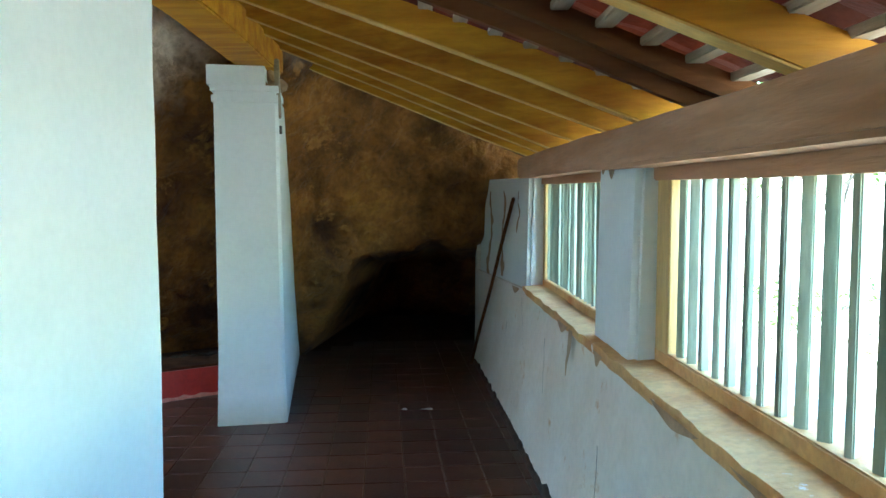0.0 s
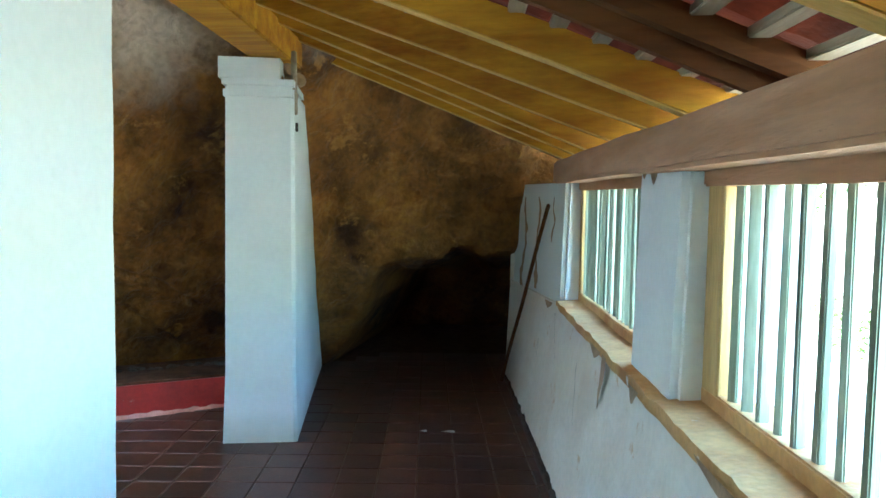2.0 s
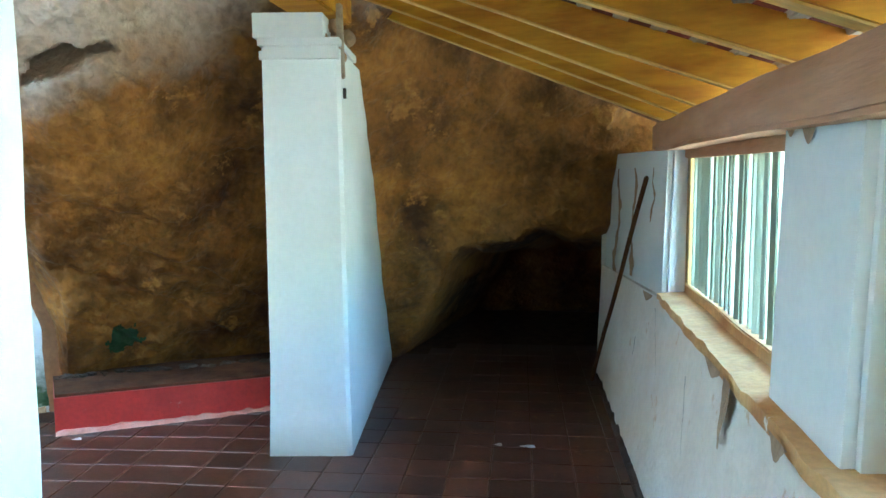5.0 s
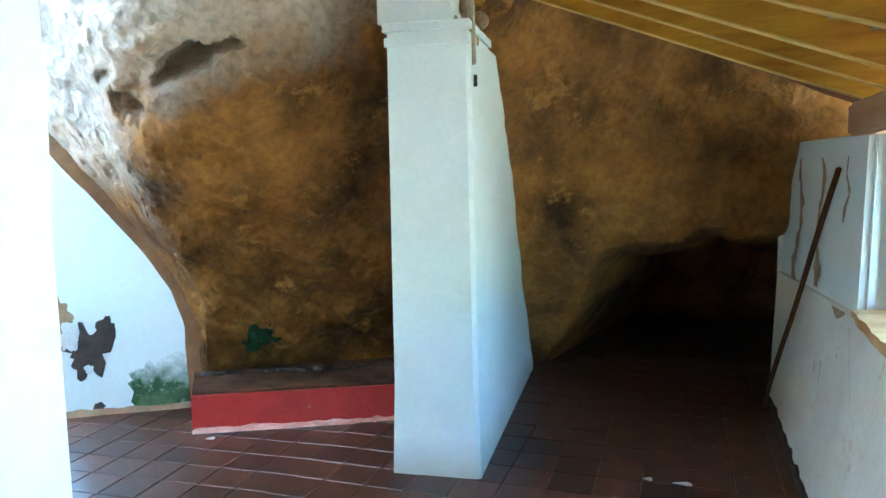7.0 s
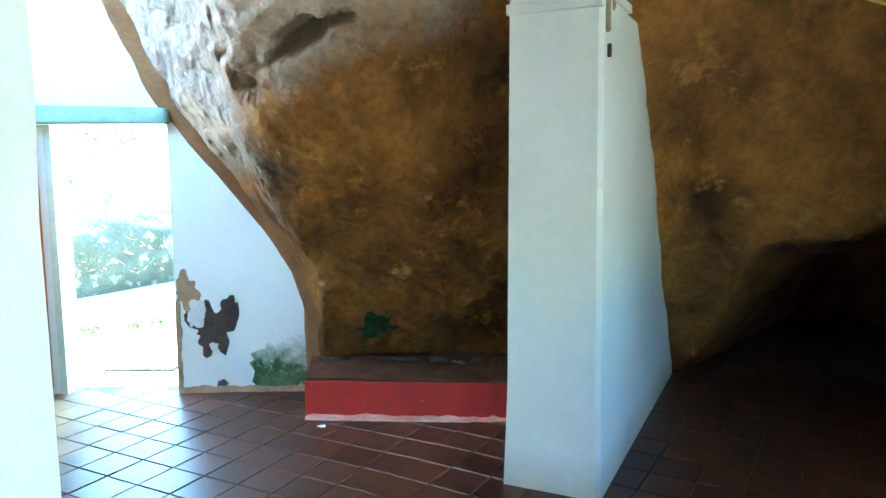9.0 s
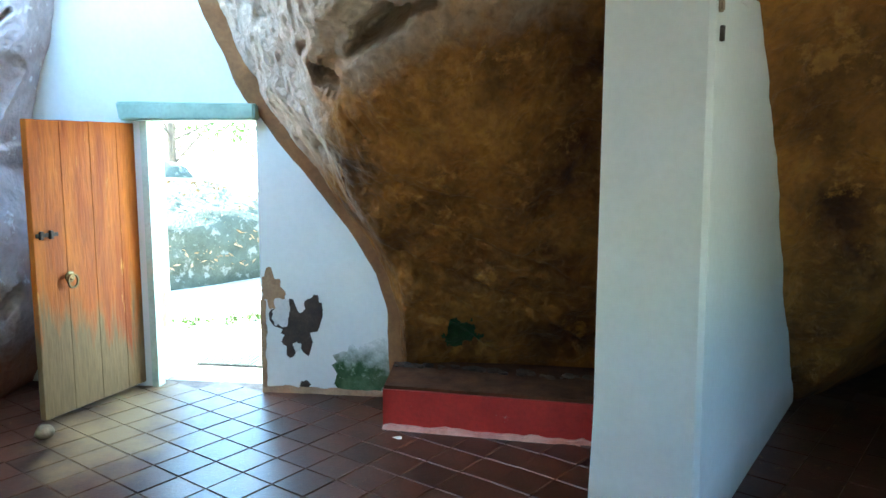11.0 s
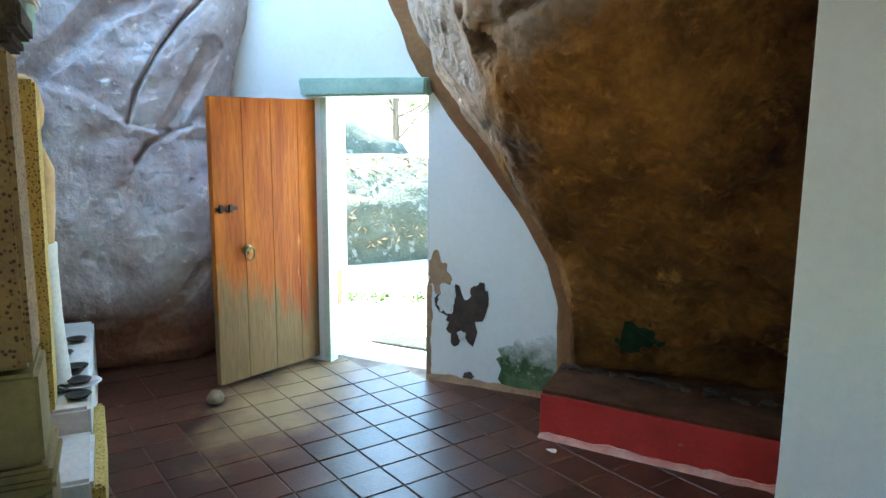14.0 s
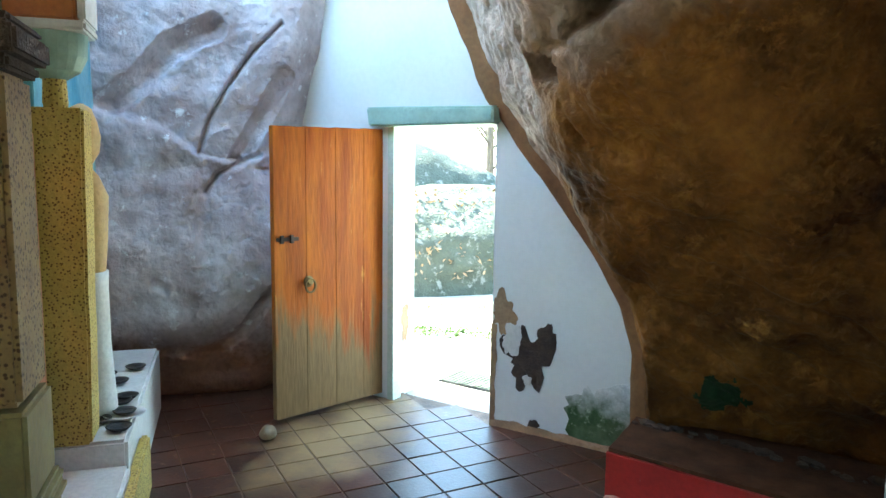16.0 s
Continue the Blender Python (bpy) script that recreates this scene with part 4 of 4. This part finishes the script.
for k in range(150):
    y = 0.5 + 6.7 * k / 149
    h = 0.012 + 0.05 * abs(fbm(Vector((y * 4, 7, 0))))
    rows.append([parapet_point(y, -0.01, 0.012), parapet_point(y, h * 0.6, 0.009), parapet_point(y, h, 0.004), parapet_point(y, h + 0.004, -0.02)])
tagged(mesh_object("baseboard", grid(rows), EARTH), "ragged dark brown strip along the foot of the parapet", "trim", kind="structure")

# fallen plaster below the sill
for y, h, w in ((3.82, 0.24, 0.05), (3.25, 0.06, 0.08), (5.8, 0.05, 0.12), (4.05, 0.05, 0.16), (1.6, 0.05, 0.3), (2.3, 0.04, 0.25)):
    rows = []
    for k in range(14):
        f = k / 13
        z = SILL - h * f
        ww = w * (1 - f) ** 0.8 * (0.85 + 0.3 * fbm(Vector((y, 2, z * 20)))) + 0.008
        yy = y + 0.02 * fbm(Vector((y, 0, z * 9)))
        rows.append([parapet_point(yy + e * ww, z, 0.010) for e in (-1, -0.3, 0.3, 1)])
    tagged(mesh_object("plaster_chip", grid(rows), CEMENT), "brown scar where plaster fell below the sill", "wall damage", kind="structure")

# chipped plaster at the head of the pier
for y, w, h in ((3.35, 0.05, 0.045), (3.50, 0.03, 0.02), (5.75, 0.05, 0.03)):
    rows = []
    for k in range(8):
        f = k / 7
        z = head_z(y) + 0.004 - h * f
        ww = w * (1 - f) ** 0.7 + 0.004
        rows.append([(sill_x(y + e * ww) + 0.053 - 0.02 * h * f, y + e * ww, z) for e in (-1, 0, 1)])
    tagged(mesh_object("plaster_chip", grid(rows), CEMENT), "brown chip in the plaster under the beam", "wall damage", kind="structure")

# hairline cracks in the parapet
random.seed(21)
for y0, z0, y1, z1 in ((3.1, 0.55, 2.95, 0.0), (5.6, 0.86, 5.15, 0.55), (4.5, 0.75, 4.3, 0.45), (2.0, 0.6, 1.7, 0.2), (5.9, 0.62, 5.88, 0.5)):
    rows = []
    for k in range(22):
        f = k / 21
        y = y0 + (y1 - y0) * f + 0.02 * fbm(Vector((y0, 0, f * 7)))
        z = z0 + (z1 - z0) * f
        w = 0.004 * (1 - 0.7 * f)
        rows.append([parapet_point(y - w, z, 0.006), parapet_point(y + w, z, 0.006)])
    tagged(mesh_object("wall_crack", grid(rows), EARTH), "thin dark crack in the whitewashed parapet", "crack", kind="structure")

# ---- outdoors ----
b2 = bmesh.new()
box(b2, (-0.28, -0.16, 0), (0.28, 0.16, 0.012), 0.004)
mat_root = tagged(empty("door_mat", pose(-5.12, 5.12, -0.014, 0, 0, 38)), "grey woven door mat lying outside the doorway", "mat")
part("backing", b2, RUBBER, mat_root)
b2 = bmesh.new()
for k in range(16):
    box(b2, (-0.27 + 0.035 * k, -0.155, 0.012), (-0.25 + 0.035 * k, 0.155, 0.018))
part("ribs", b2, ROCK_GREY, mat_root, "raised pale ribs")


def boulder(name, at, size, mat, label, seed, flat=1.0):
    b = bmesh.new()
    bmesh.ops.create_icosphere(b, subdivisions=5, radius=1)
    for v in b.verts:
        d = 1 + 0.10 * fbm(v.co * 1.2 + Vector((seed, 0, 0))) + 0.05 * fbm(v.co * 5 + Vector((seed, 0, 0)))
        v.co = Vector((v.co.x * size[0], v.co.y * size[1], v.co.z * size[2])) * d
    ob = tagged(mesh_object(name, b, mat, smooth=True), label, "boulder")
    ob.location = at
    return ob


boulder("boulder", (-11.7, 7.0, -0.15), (1.5, 3.6, 1.38), ROCK_GREY, "grey leaf-strewn boulder beyond the doorway", 1.0)
boulder("boulder", (-13.5, 6.0, -0.1), (1.9, 3.2, 2.10), ROCK_GREY, "large mossy grey boulder behind the other", 4.0)
boulder("boulder", (-11.5, 11.5, 0.0), (2.5, 2.5, 1.7), ROCK_GREY, "rounded grey boulder beside the path", 7.0)


def leaf_cloud(b, centre, radius, count, size, squash=1.0):
    for k in range(count):
        d = Vector((random.gauss(0, 1), random.gauss(0, 1), random.gauss(0, 1))).normalized() * radius * random.random() ** 0.4
        c = Vector(centre) + Vector((d.x, d.y, d.z * squash))
        q = Euler((random.uniform(-0.9, 0.9), random.uniform(-0.9, 0.9), random.uniform(0, 6.28))).to_matrix()
        l, w = size * random.uniform(0.7, 1.3), size * 0.38
        b.faces.new([b.verts.new(c + q @ Vector(p)) for p in ((-l, 0, 0), (0, -w, 0.1 * l), (l, 0, 0), (0, w, 0.1 * l))])


def tree(at, height, spread, seed):
    random.seed(seed)
    root = tagged(empty("tree", pose(*at)), "leafy green tree in full daylight outside", "tree", "trees around the shrine")
    b = bmesh.new()
    lathe(b, [(0.16, -0.1), (0.12, 0.4), (0.10, height * 0.4), (0.05, height * 0.75)], 10)
    limbs = []
    for k in range(6):
        a = k * 1.05 + random.random()
        top = Vector((math.cos(a) * spread * 0.6, math.sin(a) * spread * 0.6, height * random.uniform(0.55, 0.95)))
        beam_between(b, (0, 0, height * random.uniform(0.3, 0.5)), top, 0.05, 0.05, 0.01)
        limbs.append(top)
    part("trunk", b, BARK, root)
    b = bmesh.new()
    for p in limbs + [Vector((0, 0, height))]:
        for j in range(4):
            leaf_cloud(b, p + Vector((random.uniform(-0.5, 0.5), random.uniform(-0.5, 0.5), random.uniform(-0.4, 0.4))) * spread * 0.6, spread * 0.32, 170, 0.085, 0.7)
    part("crown", b, LEAF, root)


for k, (x, y, h, sp) in enumerate(((7.5, 2.5, 3.6, 2.0), (9.0, 6.0, 4.2, 2.4), (8.5, 9.8, 4.5, 2.4), (10.5, -1.5, 4.0, 2.2), (6.8, 13.0, 4.4, 2.2), (12.5, 14.0, 5.0, 2.6), (-16.5, 9.5, 5.2, 2.4), (-17, 4.0, 5.5, 2.4))):
    tree((x, y, -0.32), h, sp, 20 + k)
random.seed(77)
bm = bmesh.new()
for k in range(60):
    y = random.uniform(-3, 16)
    leaf_cloud(bm, (random.uniform(4.5, 9.0), y, -0.1), 0.45, 60, 0.07, 0.6)
tagged(mesh_object("undergrowth", bm, LEAF), "low green undergrowth beyond the window", "plants", kind="stuff")
bm = bmesh.new()
for k in range(900):
    x, y = random.uniform(-9.5, -5.4), random.uniform(4.6, 9.5)
    if y > 4.6 and (x < -7.0 or random.random() < 0.12):
        leaf_cloud(bm, (x, y, -0.29 if x < -7.0 else -0.004), 0.01, 1, 0.05, 0.2)
for k in range(700):
    a, h = random.uniform(-1.3, 1.3), random.uniform(0.05, 1.0)
    out = math.sqrt(1 - h * h * 0.95)
    leaf_cloud(bm, (-11.7 + 1.55 * out * math.cos(a), 7.0 + 3.65 * out * math.sin(a), -0.15 + 1.40 * h), 0.05, 1, 0.06, 0.2)
tagged(mesh_object("leaf_litter", bm, DRYLEAF), "scattered dry brown leaves on ground and boulder", "leaves", kind="stuff")

bm = bmesh.new()
for k in range(16):
    f = k / 15
    leaf_cloud(bm, (-6.75 + 0.5 * f + random.uniform(-0.1, 0.1), 5.05 + 0.95 * f, 0.03), 0.08, 26, 0.03, 0.6)
tagged(mesh_object("weeds", bm, LEAF), "small green weeds along the edge of the landing", "plants", kind="stuff")

# ---- floor tiles ----
def tile_shape(size):
    b = bmesh.new()
    h = size / 2 - 0.003
    box(b, (-h, -h, -0.02), (h, h, 0.0))
    bmesh.ops.bevel(b, geom=[e for e in b.edges if all(v.co.z > -0.001 for v in e.verts)], offset=0.004, segments=1, affect="EDGES")
    me = bpy.data.meshes.new("tile")
    b.to_mesh(me)
    b.free()
    me.materials.append(TILE)
    return me


def on_floor(x, y):
    if x > base_x(y) + 0.1 or y < -2.4 or y > 8.2 or x < -5.6:
        return False
    if y < 2.45:
        return x > -1.0
    w = (Vector((x, y)) - WALL_AT).dot(WALL_OUT)
    if x < -3.6 and w > 0.1:
        return False
    if y > 5.58 + 0.93 * (x + 3.1) + 0.6 and x < -1.0:
        return False
    return True


random.seed(3)
spots = []
# the court and the passage are laid at slightly different angles
for field, size, angle, du, dv in (("court", 0.228, 10.0, 0.108, 0.051), ("passage", 0.2325, 6.6, 0.030, 0.085)):
    shape = tile_shape(size)
    ca, sa = math.cos(radians(angle)), math.sin(radians(angle))
    for i in range(-40, 40):
        for j in range(-20, 60):
            u, v = (i + 0.5) * size + du, (j + 0.5) * size + dv
            x, y = u * ca - v * sa, u * sa + v * ca
            if ((x < -1.95) if field == "court" else (x > -2.2)) and on_floor(x, y):
                spots.append((x, y, angle, size, shape, -0.004 if field == "court" else 0.0))
spots.sort(key=lambda p: (p[0] + 1.8) ** 2 * 0.6 + (p[1] - 4.0) ** 2)
far = bmesh.new()
for k, (x, y, angle, size, shape, low) in enumerate(spots):
    m = pose(x, y, low + random.uniform(-0.0015, 0.0015), random.uniform(-0.25, 0.25), random.uniform(-0.25, 0.25), angle)
    if k < 300:
        ob = new("tile", shape)
        ob.parent = floor
        ob.matrix_world = m
    else:
        h = size / 2 - 0.004
        c = [far.verts.new(m @ Vector(p)) for p in ((-h, -h, 0), (h, -h, 0), (h, h, 0), (-h, h, 0), (-h, -h, -0.02), (h, -h, -0.02), (h, h, -0.02), (-h, h, -0.02))]
        for q in ((0, 1, 2, 3), (0, 4, 5, 1), (1, 5, 6, 2), (2, 6, 7, 3), (3, 7, 4, 0)):
            far.faces.new([c[e] for e in q])
tagged(mesh_object("far_tiles", far, TILE, floor), kind="stuff")
